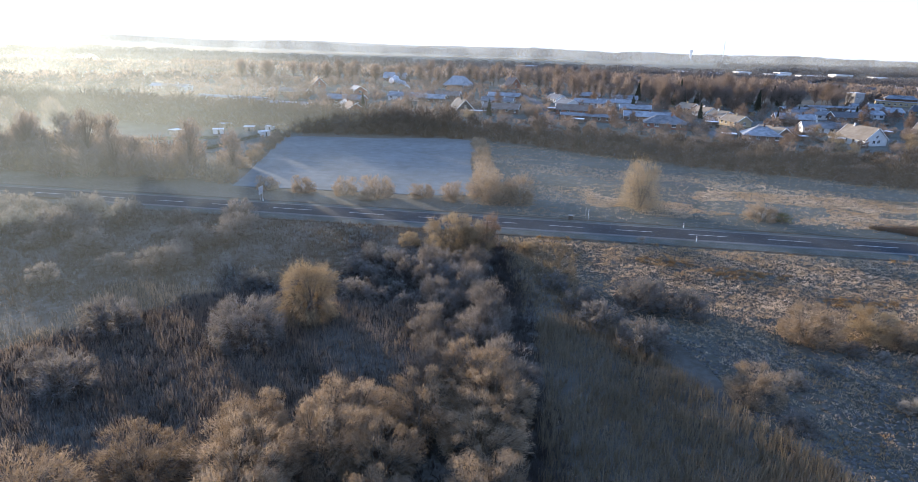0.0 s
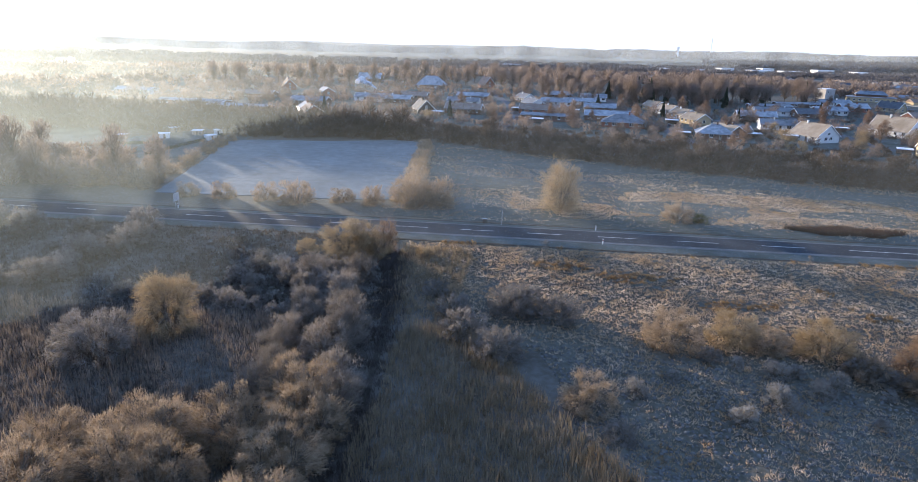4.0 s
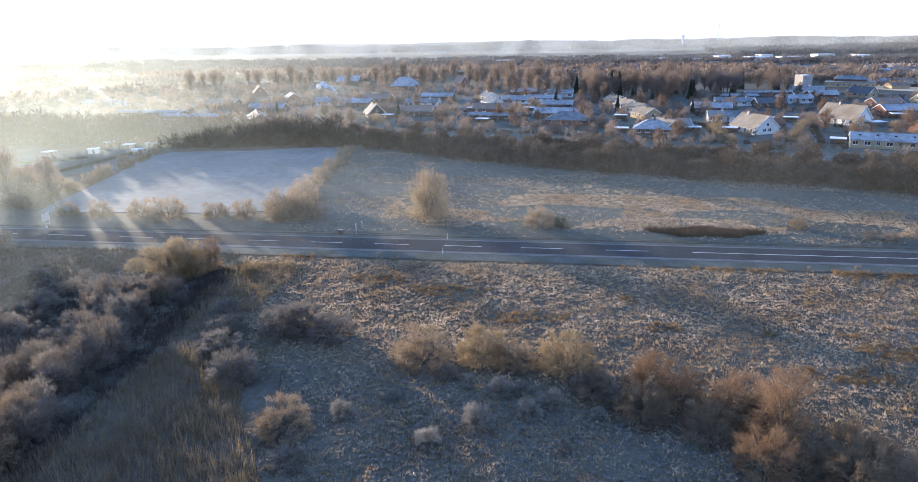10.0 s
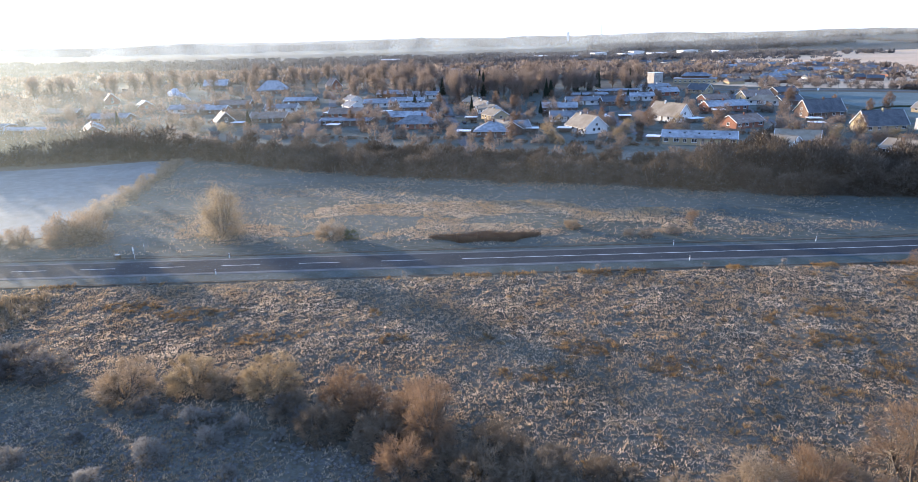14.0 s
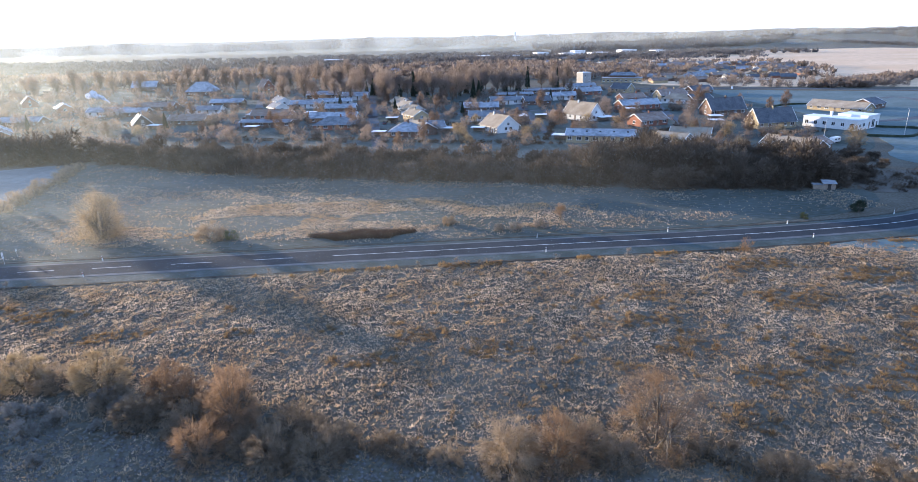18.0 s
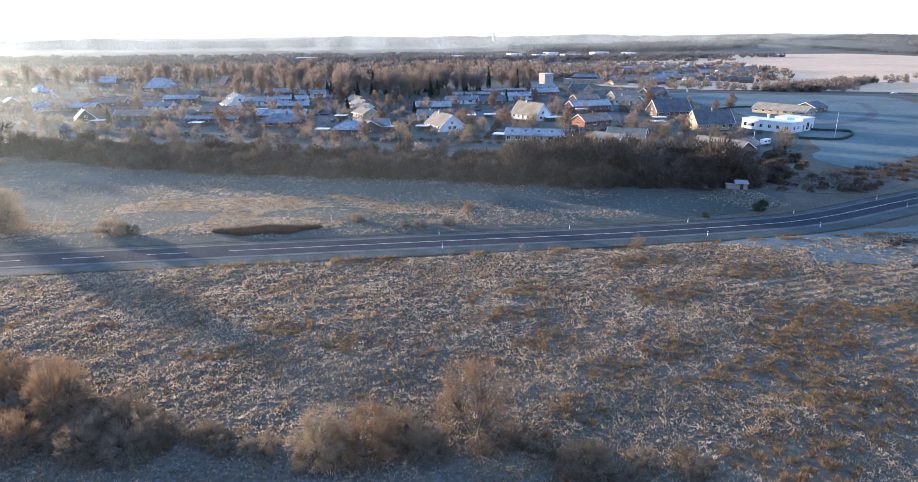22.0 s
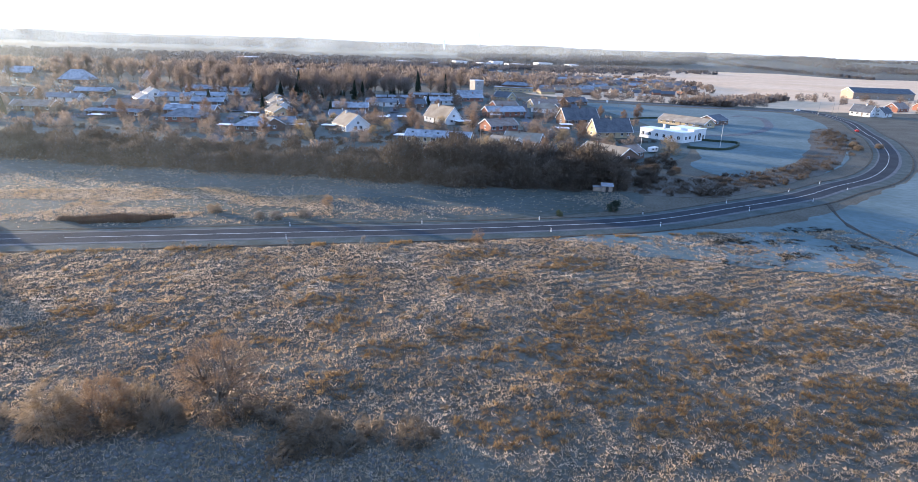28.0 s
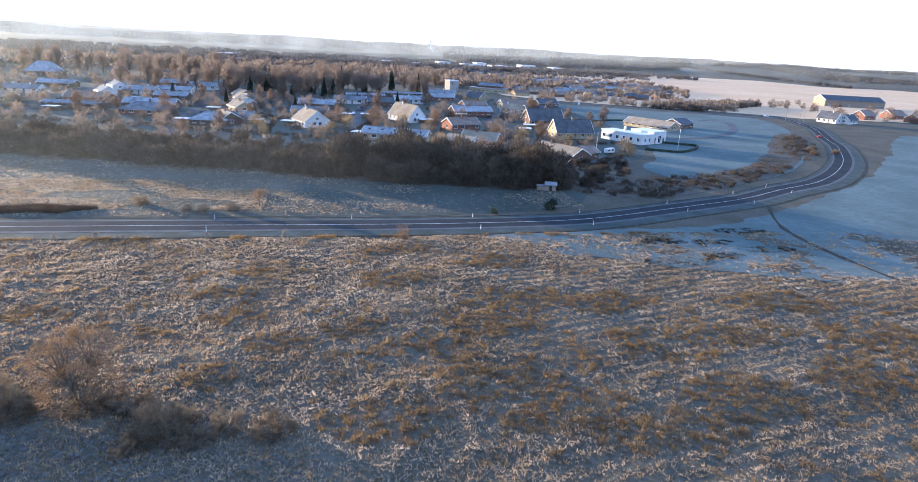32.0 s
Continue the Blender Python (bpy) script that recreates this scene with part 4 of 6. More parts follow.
house(30, 234, -6, 25, 10, 2.4, 20, M_brown, FR, wins=5, label="long low house with a frosted roof")
house(72, 170, -10, 15, 12, 2.4, 25, M_brown, FR, hip=True, wins=4, label="low house with a blue-frosted hipped roof")
house(118, 216, -8, 18, 9, 2.4, 22, M_white, FR, wins=5, label="white house with a frosted roof")
house(121, 262, -6, 20, 9, 2.4, 24, M_brown, FR, wins=5, label="brown house with a frosted roof")
house(-6, 222, -8, 26, 9, 2.4, 8, M_brown, FR, wins=6, chimney=False, label="long low brown house with a flat frosted roof")
house(-10, 258, -8, 22, 10, 2.4, 22, M_red, BR, wins=5, label="long red-brick house with a brown roof")
house(-14, 300, -60, 13, 9, 2.4, 26, M_white, FR, wins=4, label="white gabled house with a frosted roof")
house(-20, 345, -60, 13, 9, 2.4, 26, M_white, FR, wins=4, label="white gabled house with a frosted roof")
house(3, 318, -6, 20, 10, 2.4, 20, M_white, FR, wins=5, label="long white house with a frosted roof")
house(30, 285, -6, 18, 9, 2.4, 20, M_brown, FR, wins=4, label="brown house with a frosted roof")
house(22, 330, -6, 22, 9, 2.4, 18, M_white, FR, wins=5, label="long low house with a frosted roof")
house(34, 372, -6, 18, 9, 2.4, 22, M_white, FR, wins=4, label="white house with a frosted roof")
house(6, 392, -4, 22, 10, 2.4, 20, M_brown, FR, wins=4, label="low house with a frosted roof")
house(145, 300, -4, 22, 9, 2.4, 20, M_white, FR, wins=5, label="low white house with a frosted roof")
house(157, 342, 0, 26, 9, 2.4, 10, M_brown, FR, wins=6, chimney=False, label="long flat-roofed brown terrace with frost")
house(188, 372, 4, 30, 9, 2.4, 8, M_brown, FR, wins=6, chimney=False, label="long flat-roofed terrace with frost")
house(164, 292, 6, 17, 9, 2.4, 24, M_brown, DK, wins=4, label="brown house with a dark roof")
house(188, 318, 6, 20, 9, 2.4, 22, M_white, FR, wins=5, label="white house with a frosted roof")
house(218, 350, 8, 18, 9, 2.4, 26, M_red, FR, wins=4, label="red-brick house with a frosted roof")
house(250, 360, -58, 15, 9, 2.6, 34, M_yellow, DK, wins=4, label="yellow-gabled house with a dark roof")
house(226, 400, 6, 24, 9, 2.4, 18, M_white, FR, wins=5, label="long low house with a frosted roof")
house(300, 330, 18, 18, 9, 2.4, 26, M_brown, DK, wins=4, label="dark-roofed house beside the side road")
house(231, 290, 12, 16, 9, 2.4, 24, M_red, BR, wins=4, label="red-brick house with a brown roof")
house(-137, 200, -58, 14, 9, 2.6, 28, M_red, BR, wins=4, label="red-brick gabled house with pale verges")
house(-144, 214, -58, 13, 8, 2.6, 28, M_red, FR, wins=3, label="red-brick gabled house with a frosted roof")
house(-80, 236, -64, 13, 9, 2.4, 40, M_black, DK, wins=3, label="black steep-roofed house with white edges")
house(-128, 308, -4, 24, 10, 2.4, 20, M_white, FR, wins=5, label="wide low house with a frosted roof")
house(-108, 300, -4, 16, 9, 2.4, 22, M_brown, FR, wins=4, label="brown house with a frosted roof")
house(-176, 345, -60, 15, 9, 2.4, 28, M_red, FR, wins=4, label="gabled brick house with a frosted roof")
house(-226, 394, -60, 14, 10, 2.6, 40, M_red, BR, wins=3, label="steep-gabled brick house with pale verges")
house(-226, 236, -6, 42, 9, 2.4, 8, M_brown, FR, wins=9, chimney=False, label="long flat-roofed frosted terrace")
house(-186, 216, -6, 34, 9, 2.4, 8, M_brown, FR, wins=7, chimney=False, label="long flat-roofed frosted terrace")
house(-216, 306, -4, 26, 10, 2.4, 18, M_brown, BR, wins=5, label="low brick house with a brown roof")
house(-308, 304, -4, 26, 10, 2.4, 14, M_white, FR, wins=5, label="low pale house in the mist")
house(-160, 264, -4, 22, 10, 2.4, 20, M_brown, FR, wins=5, label="low house with a frosted roof")
house(-106, 334, -4, 24, 10, 2.4, 22, M_brown, BR, wins=5, label="wide brick house with a brown roof")
house(-110, 460, -4, 24, 14, 3.2, 40, M_brown, FR, hip=True, wins=5, label="large house with a tall frosted roof")
house(-60, 494, -60, 14, 10, 3.0, 46, M_red, BR, wins=3, label="tall brick gable house with pale verges")
house(-190, 540, 0, 22, 12, 3.0, 35, M_brown, FR, wins=4, label="far house with a frosted roof")
house(-56, 246, -8, 20, 10, 2.4, 22, M_brown, BR, wins=5, label="long brown house with a brown roof")
house(-62, 300, -6, 20, 9, 2.4, 20, M_white, FR, wins=4, label="low white house with a frosted roof")
house(-60, 350, -6, 22, 9, 2.4, 20, M_brown, FR, wins=4, label="low house with a frosted roof")
for cx, cy in ((-12, 208), (58, 172), (92, 176), (64, 226), (-70, 228), (138, 214), (232, 170), (210, 232), (150, 216), (-24, 268), (12, 268), (240, 186)):
    carport(cx, cy, -10, 7, 5.5)

# smoke drifting from a chimney
M_smoke = material("white_wood_smoke", (0.85, 0.85, 0.86), (0.78, 0.78, 0.80), 0.3, 1.0, thin=0.5)
bm = bmesh.new()
smoke_rng = np.random.default_rng(77)
for k in range(46):
    u = k / 45
    puff = bmesh.ops.create_icosphere(bm, subdivisions=1, radius=0.35 + 1.7 * u * smoke_rng.uniform(0.6, 1.15))
    off = Vector((-126 - 13 * u + smoke_rng.normal() * 1.3 * u, 306 + 5 * u + smoke_rng.normal() * 1.3 * u, 8.6 + 6.0 * u**0.7 + smoke_rng.normal() * 1.0 * u))
    bmesh.ops.translate(bm, verts=puff["verts"], vec=off)
smoke_mesh = bpy.data.meshes.new("chimney_smoke")
bm.to_mesh(smoke_mesh)
bm.free()
smoke_mesh.materials.append(M_smoke)
smoke_mesh.shade_smooth()
tagged(new("chimney_smoke", smoke_mesh), "white smoke drifting from a house chimney", "smoke", kind="stuff")

# the tall white building and the school
tower = thing("white_tower_house", 250, 468, 0, 20, "tall windowless white-rendered block beside the school", "building")
part("wall", boxes((-5, 5, -5, 5, -0.2, 10.0)), M_render_grey, tower)
part("roof", boxes((-5.2, 5.2, -5.2, 5.2, 10.0, 10.3), bevel=0.04), M_roof_white, tower)
put_window(tower, -2, -5.002, 5.5, 0, 0.6, 2.5)
put_window(tower, 2.5, -5.002, 1.0, 0, 0.8, 1.2)
school = thing("school", 288, 466, 0, -24, "yellow-brick school with low frosted roofs", "building")
part("wall", boxes((-19, 19, -8, 8, -0.2, 4.0)), M_yellow, school)
part("roof", boxes((-19.4, 19.4, -8.4, 8.4, 4.0, 4.4), bevel=0.05), M_roof_frost, school)
part("upper_wall", boxes((-12, 12, 0, 14, 4.0, 6.2)), M_brown, school)
bm = bmesh.new()
for p in (((-13, -1, 6.2), (13, -1, 6.2), (9, 7, 9.2), (-9, 7, 9.2)), ((13, 15, 6.2), (-13, 15, 6.2), (-9, 7, 9.2), (9, 7, 9.2)), ((13, -1, 6.2), (13, 15, 6.2), (9, 7, 9.2)), ((-13, 15, 6.2), (-13, -1, 6.2), (-9, 7, 9.2)), ((-13, -1, 6.2), (-13, 15, 6.2), (13, 15, 6.2), (13, -1, 6.2))):
    bm.faces.new([bm.verts.new(v) for v in p])
bmesh.ops.remove_doubles(bm, verts=bm.verts, dist=0.001)
bmesh.ops.recalc_face_normals(bm, faces=bm.faces)
part("upper_roof", bm, M_roof_frost, school)
for k in range(9):
    put_window(school, -17 + 4.25 * k, -8.002, 1.0, 0, 1.2, 1.3)

# farm beyond the bend
house(522, 276, -70, 14, 8.5, 2.8, 42, M_white, DK, wins=4, label="white farmhouse with a steep dark roof")
house(536, 272, 24, 14, 8, 2.6, 36, M_white, DK, wins=3, label="white side wing with a dark roof")
house(715, 462, -12, 62, 22, 5.5, 18, M_wood, DK, wins=6, chimney=False, label="long grey wooden barn with a dark low roof")
house(594, 316, 20, 18, 10, 2.8, 32, M_red, BR, wins=4, label="red-brick farm building with a tiled roof")
house(632, 303, 40, 16, 10, 2.8, 32, M_red, DK, wins=4, label="red-brick farm building with a dark roof")
house(640, 330, 10, 18, 10, 2.8, 32, M_red, BR, wins=4, label="red-brick farmhouse with a tiled roof")

# shed at the belt's end
shed = thing("garden_shed", 197, 32.5, 0, -20, "small wooden shed with a frosted sloping roof", "shed")
part("wall", boxes((-1.7, 1.7, -1.2, 1.2, -0.1, 1.9)), M_wood, shed)
bm = bmesh.new()
lo_v = [bm.verts.new(v) for v in ((-2.0, -1.5, 1.85), (2.0, -1.5, 1.85), (2.0, 1.5, 2.4), (-2.0, 1.5, 2.4))]
hi_v = [bm.verts.new((v.co.x, v.co.y, v.co.z + 0.12)) for v in lo_v]
bm.faces.new(lo_v[::-1])
bm.faces.new(hi_v)
for k in range(4):
    bm.faces.new((lo_v[k], lo_v[(k + 1) % 4], hi_v[(k + 1) % 4], hi_v[k]))
part("roof", bm, M_roof_frost, shed)
part("lean_to", boxes((-4.4, -1.75, -1.1, 1.1, -0.1, 1.4)), M_wood, shed)
part("lean_to_roof", boxes((-4.6, -1.7, -1.3, 1.3, 1.4, 1.5)), M_roof_frost, shed)
part("door", boxes((-0.45, 0.45, -1.26, -1.2, 0, 1.75)), M_black, shed)
# allotment sheds
for k, (sx, sy) in enumerate(((-150, 120), (-158, 116), (-166, 104), (-172, 122), (-146, 104), (-180, 96))):
    hut = thing("allotment_hut", sx, sy, 0, 15 * k, "small pale allotment hut with a frosted roof", "hut", "allotment huts")
    part("wall", boxes((-2, 2, -1.5, 1.5, -0.1, 2.0)), M_wood if k % 2 else M_white, hut)
    part("roof", boxes((-2.3, 2.3, -1.8, 1.8, 2.0, 2.15), bevel=0.03), M_roof_white, hut)
    part("door", boxes((-0.4, 0.4, -1.55, -1.5, 0, 1.8)), M_black, hut)

# ================= street furniture =================


def edge_post(x, y, rz):
    root = thing("edge_post", x, y, 0.03, rz, "white plastic edge post with a black band beside the road", "edge post", "edge posts")
    bm = bmesh.new()
    box(bm, -0.08, 0.08, -0.06, 0.06, -0.1, 0.74)
    part("shaft", bm, M_plastic, root)
    part("band", boxes((-0.085, 0.085, -0.065, 0.065, 0.74, 0.96)), M_blackp, root)
    bm = bmesh.new()
    t0 = [bm.verts.new(v) for v in ((-0.08, -0.06, 0.96), (0.08, -0.06, 0.96), (0.08, 0.06, 0.96), (-0.08, 0.06, 0.96))]
    t1 = [bm.verts.new(v) for v in ((-0.08, -0.06, 1.04), (0.08, -0.06, 1.04), (0.08, 0.06, 1.12), (-0.08, 0.06, 1.12))]
    bm.faces.new(t1)
    for k in range(4):
        bm.faces.new((t0[k], t0[(k + 1) % 4], t1[(k + 1) % 4], t1[k]))
    part("cap", bm, M_plastic, root)
    for s in (-1, 1):
        part("reflector", boxes((-0.04, 0.04, s * 0.066 - 0.004, s * 0.066 + 0.004, 0.78, 0.92)), M_redplastic, root)
    return root


post0 = edge_post(0, 0, 0)
for x, y, rz in ((100, 0, 0), (132.4, -0.3, 0), (163.9, 0.9, 4), (195.4, 4.4, 10), (228.3, 14.7, 20), (260.6, 28.1, 25), (282.1, 39.4, 30), (0.5, -10.1, 0), (99.8, -10.1, 0), (163.4, -10, 4), (194.4, -7.4, 10), (229.7, 5.5, 20), (259.2, 15.2, 25), (285.2, 30.0, 30), (-100, 0.1, 0), (-100, -10.3, 0)):
    copy_thing(post0, pose(x, y, 0.03, 0, 0, rz))

town_sign = thing("town_sign", -101, 1.5, 0, 0, "white rectangular road sign on two posts beside the road", "road sign")
for yy in (-0.75, 0.75):
    part("post", tubes(((0, yy, -0.1), (0, yy, 3.4), 0.04, 0.04, 8)), M_pole, town_sign)
part("plate", boxes((-0.075, -0.045, -1.2, 1.2, 1.5, 3.4), bevel=0.01), M_plastic, town_sign)
part("back_plate", boxes((-0.044, -0.04, -1.15, 1.15, 1.55, 3.35)), M_pole, town_sign)
for k in range(3):
    part("text_bar", boxes((-0.082, -0.0755, -0.9, 0.9 - 0.4 * (k % 2), 1.75 + 0.5 * k, 1.95 + 0.5 * k)), M_blackp, town_sign)
sgn = thing("road_sign", -21.3, -3.5 + 4.2, 0, 0, "narrow road sign on a tall grey post", "road sign")
part("post", tubes(((0, 0, -0.1), (0, 0, 3.0), 0.04, 0.04, 8)), M_pole, sgn)
part("plate", boxes((-0.05, -0.03, -0.3, 0.3, 2.1, 3.0)), M_plastic, sgn)
part("lower_plate", boxes((-0.05, -0.03, -0.3, 0.3, 1.5, 2.0)), M_plastic, sgn)
sgn2 = thing("marker_sign", -21.5, 6.0, 0, 0, "small white marker sign on a thin post", "road sign")
part("post", tubes(((0, 0, -0.1), (0, 0, 2.0), 0.03, 0.03, 8)), M_pole, sgn2)
part("plate", boxes((-0.04, -0.02, -0.25, 0.25, 1.4, 2.0)), M_plastic, sgn2)
box_thing = thing("roadside_box", -25.3, 1.2, 0, 0, "small dark roadside cabinet in the verge", "cabinet")
part("body", boxes((-0.5, 0.5, -0.3, 0.3, -0.1, 1.1), bevel=0.03), M_black, box_thing)
part("lid", boxes((-0.55, 0.55, -0.35, 0.35, 1.1, 1.16)), M_chrome, box_thing)


def street_lamp(x, y, h, rz=0.0, mat=None, label="tall pale lamp post with a small head"):
    root = thing("street_lamp", x, y, 0, rz, label, "street lamp", "street lamps")
    part("pole", tubes(((0, 0, -0.2), (0, 0, h), 0.14, 0.07, 8)), mat or M_pole, root)
    part("arm", tubes(((0, 0, h - 0.1), (1.1, 0, h + 0.15), 0.05, 0.04, 6)), mat or M_pole, root)
    part("lamp_head", boxes((0.9, 1.7, -0.16, 0.16, h + 0.06, h + 0.24), bevel=0.04), M_chrome, root)
    return root


street_lamp(292, 116, 11.5, 60)
street_lamp(243, 101, 10.0, 40)
for x, y, h in ((217.5, 173, 9), (203.5, 111.5, 9), (218, 282, 9), (333, 317, 9), (449, 384, 10), (137, 201, 9), (179, 138.5, 9), (224, 182, 9), (-56, 240, 9), (21, 456, 9), (478, 272, 10), (486, 262, 10), (496, 278, 10)):
    street_lamp(x, y, h, 30, M_wood, "weathered wooden utility pole with a lamp arm")


def car(x, y, z, rz, body, label):
    root = thing("car", x, y, z, rz, label, "car", "parked cars")
    bm = bmesh.new()
    prof = [(-2.1, 0.35), (2.1, 0.35), (2.15, 0.75), (1.2, 0.92), (0.5, 1.42), (-1.2, 1.45), (-1.9, 0.95), (-2.15, 0.85)]
    a = [bm.verts.new((u, -0.85 if w < 1 else -0.68, w)) for u, w in prof]
    b = [bm.verts.new((u, 0.85 if w < 1 else 0.68, w)) for u, w in prof]
    bm.faces.new(a)
    bm.faces.new(b[::-1])
    for k in range(len(prof)):
        bm.faces.new((a[k], b[k], b[(k + 1) % len(prof)], a[(k + 1) % len(prof)]))
    bmesh.ops.recalc_face_normals(bm, faces=bm.faces)
    part("body", bm, body, root)
    for s in (-1, 1):
        part("side_window", boxes((-1.25, 0.55, s * 0.775 - 0.02, s * 0.775 + 0.02, 0.98, 1.34)), M_glass, root)
        part("headlight", boxes((2.1, 2.17, s * 0.6 - 0.15, s * 0.6 + 0.15, 0.62, 0.74)), M_plastic, root)
        part("rear_light", boxes((-2.18, -2.12, s * 0.65 - 0.12, s * 0.65 + 0.12, 0.66, 0.82)), M_redplastic, root)
        for u in (-1.3, 1.3):
            wh = part("wheel", tubes(((u, s * 0.68, 0.32), (u, s * 0.87, 0.32), 0.32, 0.32, 12)), M_rubber, root)
            part("rim", tubes(((u, s * 0.86, 0.32), (u, s * 0.885, 0.32), 0.18, 0.18, 10)), M_chrome, wh)
    return root


M_carw = material("white_car_paint", (0.75, 0.75, 0.75), (0.7, 0.7, 0.7), 1.0, 0.3)
M_cardk = material("dark_car_paint", (0.03, 0.035, 0.045), (0.05, 0.05, 0.06), 1.0, 0.3)
M_carred = material("red_car_paint", (0.4, 0.03, 0.025), (0.35, 0.03, 0.025), 1.0, 0.3)
car(236, 178, 0.0, 10, M_carw, "white car parked on a frosted driveway")
car(56, 330, 0.1, 85, M_carw, "white car parked in the street")
car(60, 214, 0.1, 85, M_cardk, "dark car parked in the street")
car(143, 232, 0.1, 80, M_carw, "white car parked in the street")
car(150, 268, 0.1, 80, M_cardk, "dark car parked in the street")
car(186, 188, 0.0, 20, M_cardk, "dark car parked beside a carport")
car(-28, 262, 0.1, 85, M_cardk, "dark car parked in the street")
car(428, 180, 0.13, 58, M_carred, "red car on the bend of the road")
car(487, 306, 0.13, 165, M_carw, "white car at the road junction")
van = thing("caravan", 251.5, 105.5, 0, 25, "white touring caravan parked behind the belt", "caravan")
bm = boxes((-2.6, 2.6, -1.1, 1.1, 0.5, 2.6))
bmesh.ops.bevel(bm, geom=list(bm.edges), offset=0.25, segments=2, affect="EDGES")
part("body", bm, M_plastic, van)
part("drawbar", boxes((2.5, 3.8, -0.08, 0.08, 0.45, 0.58)), M_chrome, van)
for s in (-1, 1):
    part("wheel", tubes(((0, s * 0.85, 0.32), (0, s * 1.05, 0.32), 0.32, 0.32, 12)), M_rubber, van)
    for u in (-1.4, 1.0):
        part("side_window", boxes((u - 0.6, u + 0.6, s * 1.105 - 0.02, s * 1.105 + 0.02, 1.5, 2.1)), M_glass, van)
part("front_window", boxes((2.59, 2.63, -0.7, 0.7, 1.5, 2.1)), M_glass, van)
trailer_sign = thing("blue_sign", 336, 346, 0, 20, "white square sign beside the side road", "road sign")
part("post", tubes(((0, 0, -0.1), (0, 0, 2.4), 0.06, 0.06, 8)), M_pole, trailer_sign)
part("plate", boxes((-1.1, 1.1, -0.05, 0.0, 1.2, 3.2), bevel=0.01), M_plastic, trailer_sign)
# clipped hedges
for pts in ([(281, 158), (300, 140), (312, 131), (292, 112), (276, 118)], [(292, 226), (322, 240), (360, 222)], [(-205, 62), (-160, 92)], [(-150, 66), (-146, 130)]):
    ln = smooth_line(pts, 2.0)
    hd = ribbon("clipped_hedge", ln, 0.5, -0.5, 1.1, M_needle, 1.2, wobble=0.3)
    tagged(hd, "low dark clipped hedge round a garden", "hedge")

# ================= village trees and woods =================
birch = woody("birch", 92, 266, 90, 11, 6, 1, 34, 1800, 1.1, 0.11, 0.08, 0.15, 0.35, twig_mat=M_twig_red, trunk_r=0.16, leader=True, label="slender reddish bare birch in the village", category="tree", group="village birches")
garden = woody("garden_tree", 176, 112, 91, 7, 8, 3, 40, 2200, 0.9, 0.10, 0.02, 0, 0.4, twig_mat=M_twig_gold, label="rounded tawny garden tree", category="tree", group="garden trees")
gard_b = woody("garden_tree", -37, 226, 92, 8, 7.5, 3, 36, 1500, 0.9, 0.13, 0.02, 0, 0.5, twig_mat=M_twig_far, label="bare brown garden tree", category="tree", group="garden trees")
spread_out(birch, [(108, 400), (45, 300), (98, 300), (104, 340), (60, 330), (136, 312), (151, 178), (182, 170), (262, 252), (290, 218), (298, 214), (112, 360), (42, 212), (-60, 262), (86, 205), (160, 260), (205, 330), (24, 440), (58, 352), (130, 340)], 93, 0.7, 1.2)
spread_out(garden, [(184, 112), (208, 148), (166, 180), (258, 102), (137, 168), (240, 128), (-74, 214), (206, 100), (172, 104), (128, 150), (96, 148), (217, 130)], 94, 0.6, 1.15)
spread_out(gard_b, [(-70, 240), (-40, 255), (8, 190), (50, 190), (104, 196), (134, 190), (150, 190), (160, 226), (206, 215), (238, 228), (-100, 210), (-118, 226), (-160, 190), (-20, 190), (100, 232), (104, 268), (136, 276), (180, 268), (206, 268), (-90, 268), (10, 350), (52, 400), (-44, 300), (-84, 320), (90, 160), (120, 146), (28, 172), (-6, 186), (60, 150)], 95, 0.6, 1.1)
VILLAGE = [(-120, 165), (20, 135), (140, 100), (215, 90), (250, 120), (290, 200), (300, 330), (250, 390), (80, 330), (-40, 400), (-120, 330)]
spread_out(gard_b, within(VILLAGE, 110, 130, 7.0), 131, 0.6, 1.15, "bare brown garden tree among the houses")
hedging = woody("garden_hedge_bush", 150, 150, 138, 2.6, 5.0, 5, 20, 800, 0.5, 0.13, 0.0, 0, 0.3, twig_mat=M_twig_brown, label="low dark garden hedge bush", group="garden hedges")
spread_out(hedging, within(VILLAGE, 60, 132, 4.5), 133, 0.5, 1.0)
for k, (a, b) in enumerate((((-30, 176), (55, 160)), ((62, 152), (140, 128)), ((100, 150), (100, 200)), ((135, 140), (150, 190)), ((185, 140), (210, 165)), ((-20, 240), (50, 244)), ((90, 200), (135, 205)), ((160, 160), (205, 150)), ((100, 245), (140, 250)), ((176, 228), (240, 232)), ((235, 130), (270, 135)), ((-120, 190), (-70, 200)))):
    spread_out(hedging, along([a, b], 4, 0.4, 400 + k), 420 + k, 0.6, 0.85)
spread_out(birch, within(VILLAGE, 26, 134, 14.0), 135, 0.55, 1.0)
spread_out(garden, within(VILLAGE, 18, 136, 16.0), 137, 0.45, 0.8)
spread_out(tall, within([(-30, 350), (60, 320), (130, 330), (180, 400), (170, 450), (0, 450)], 60, 96, 6.5) + within([(-330, 430), (-330, 560), (40, 620), (40, 470), (-100, 480)], 46, 97, 13.0), 98, 0.95, 1.4)
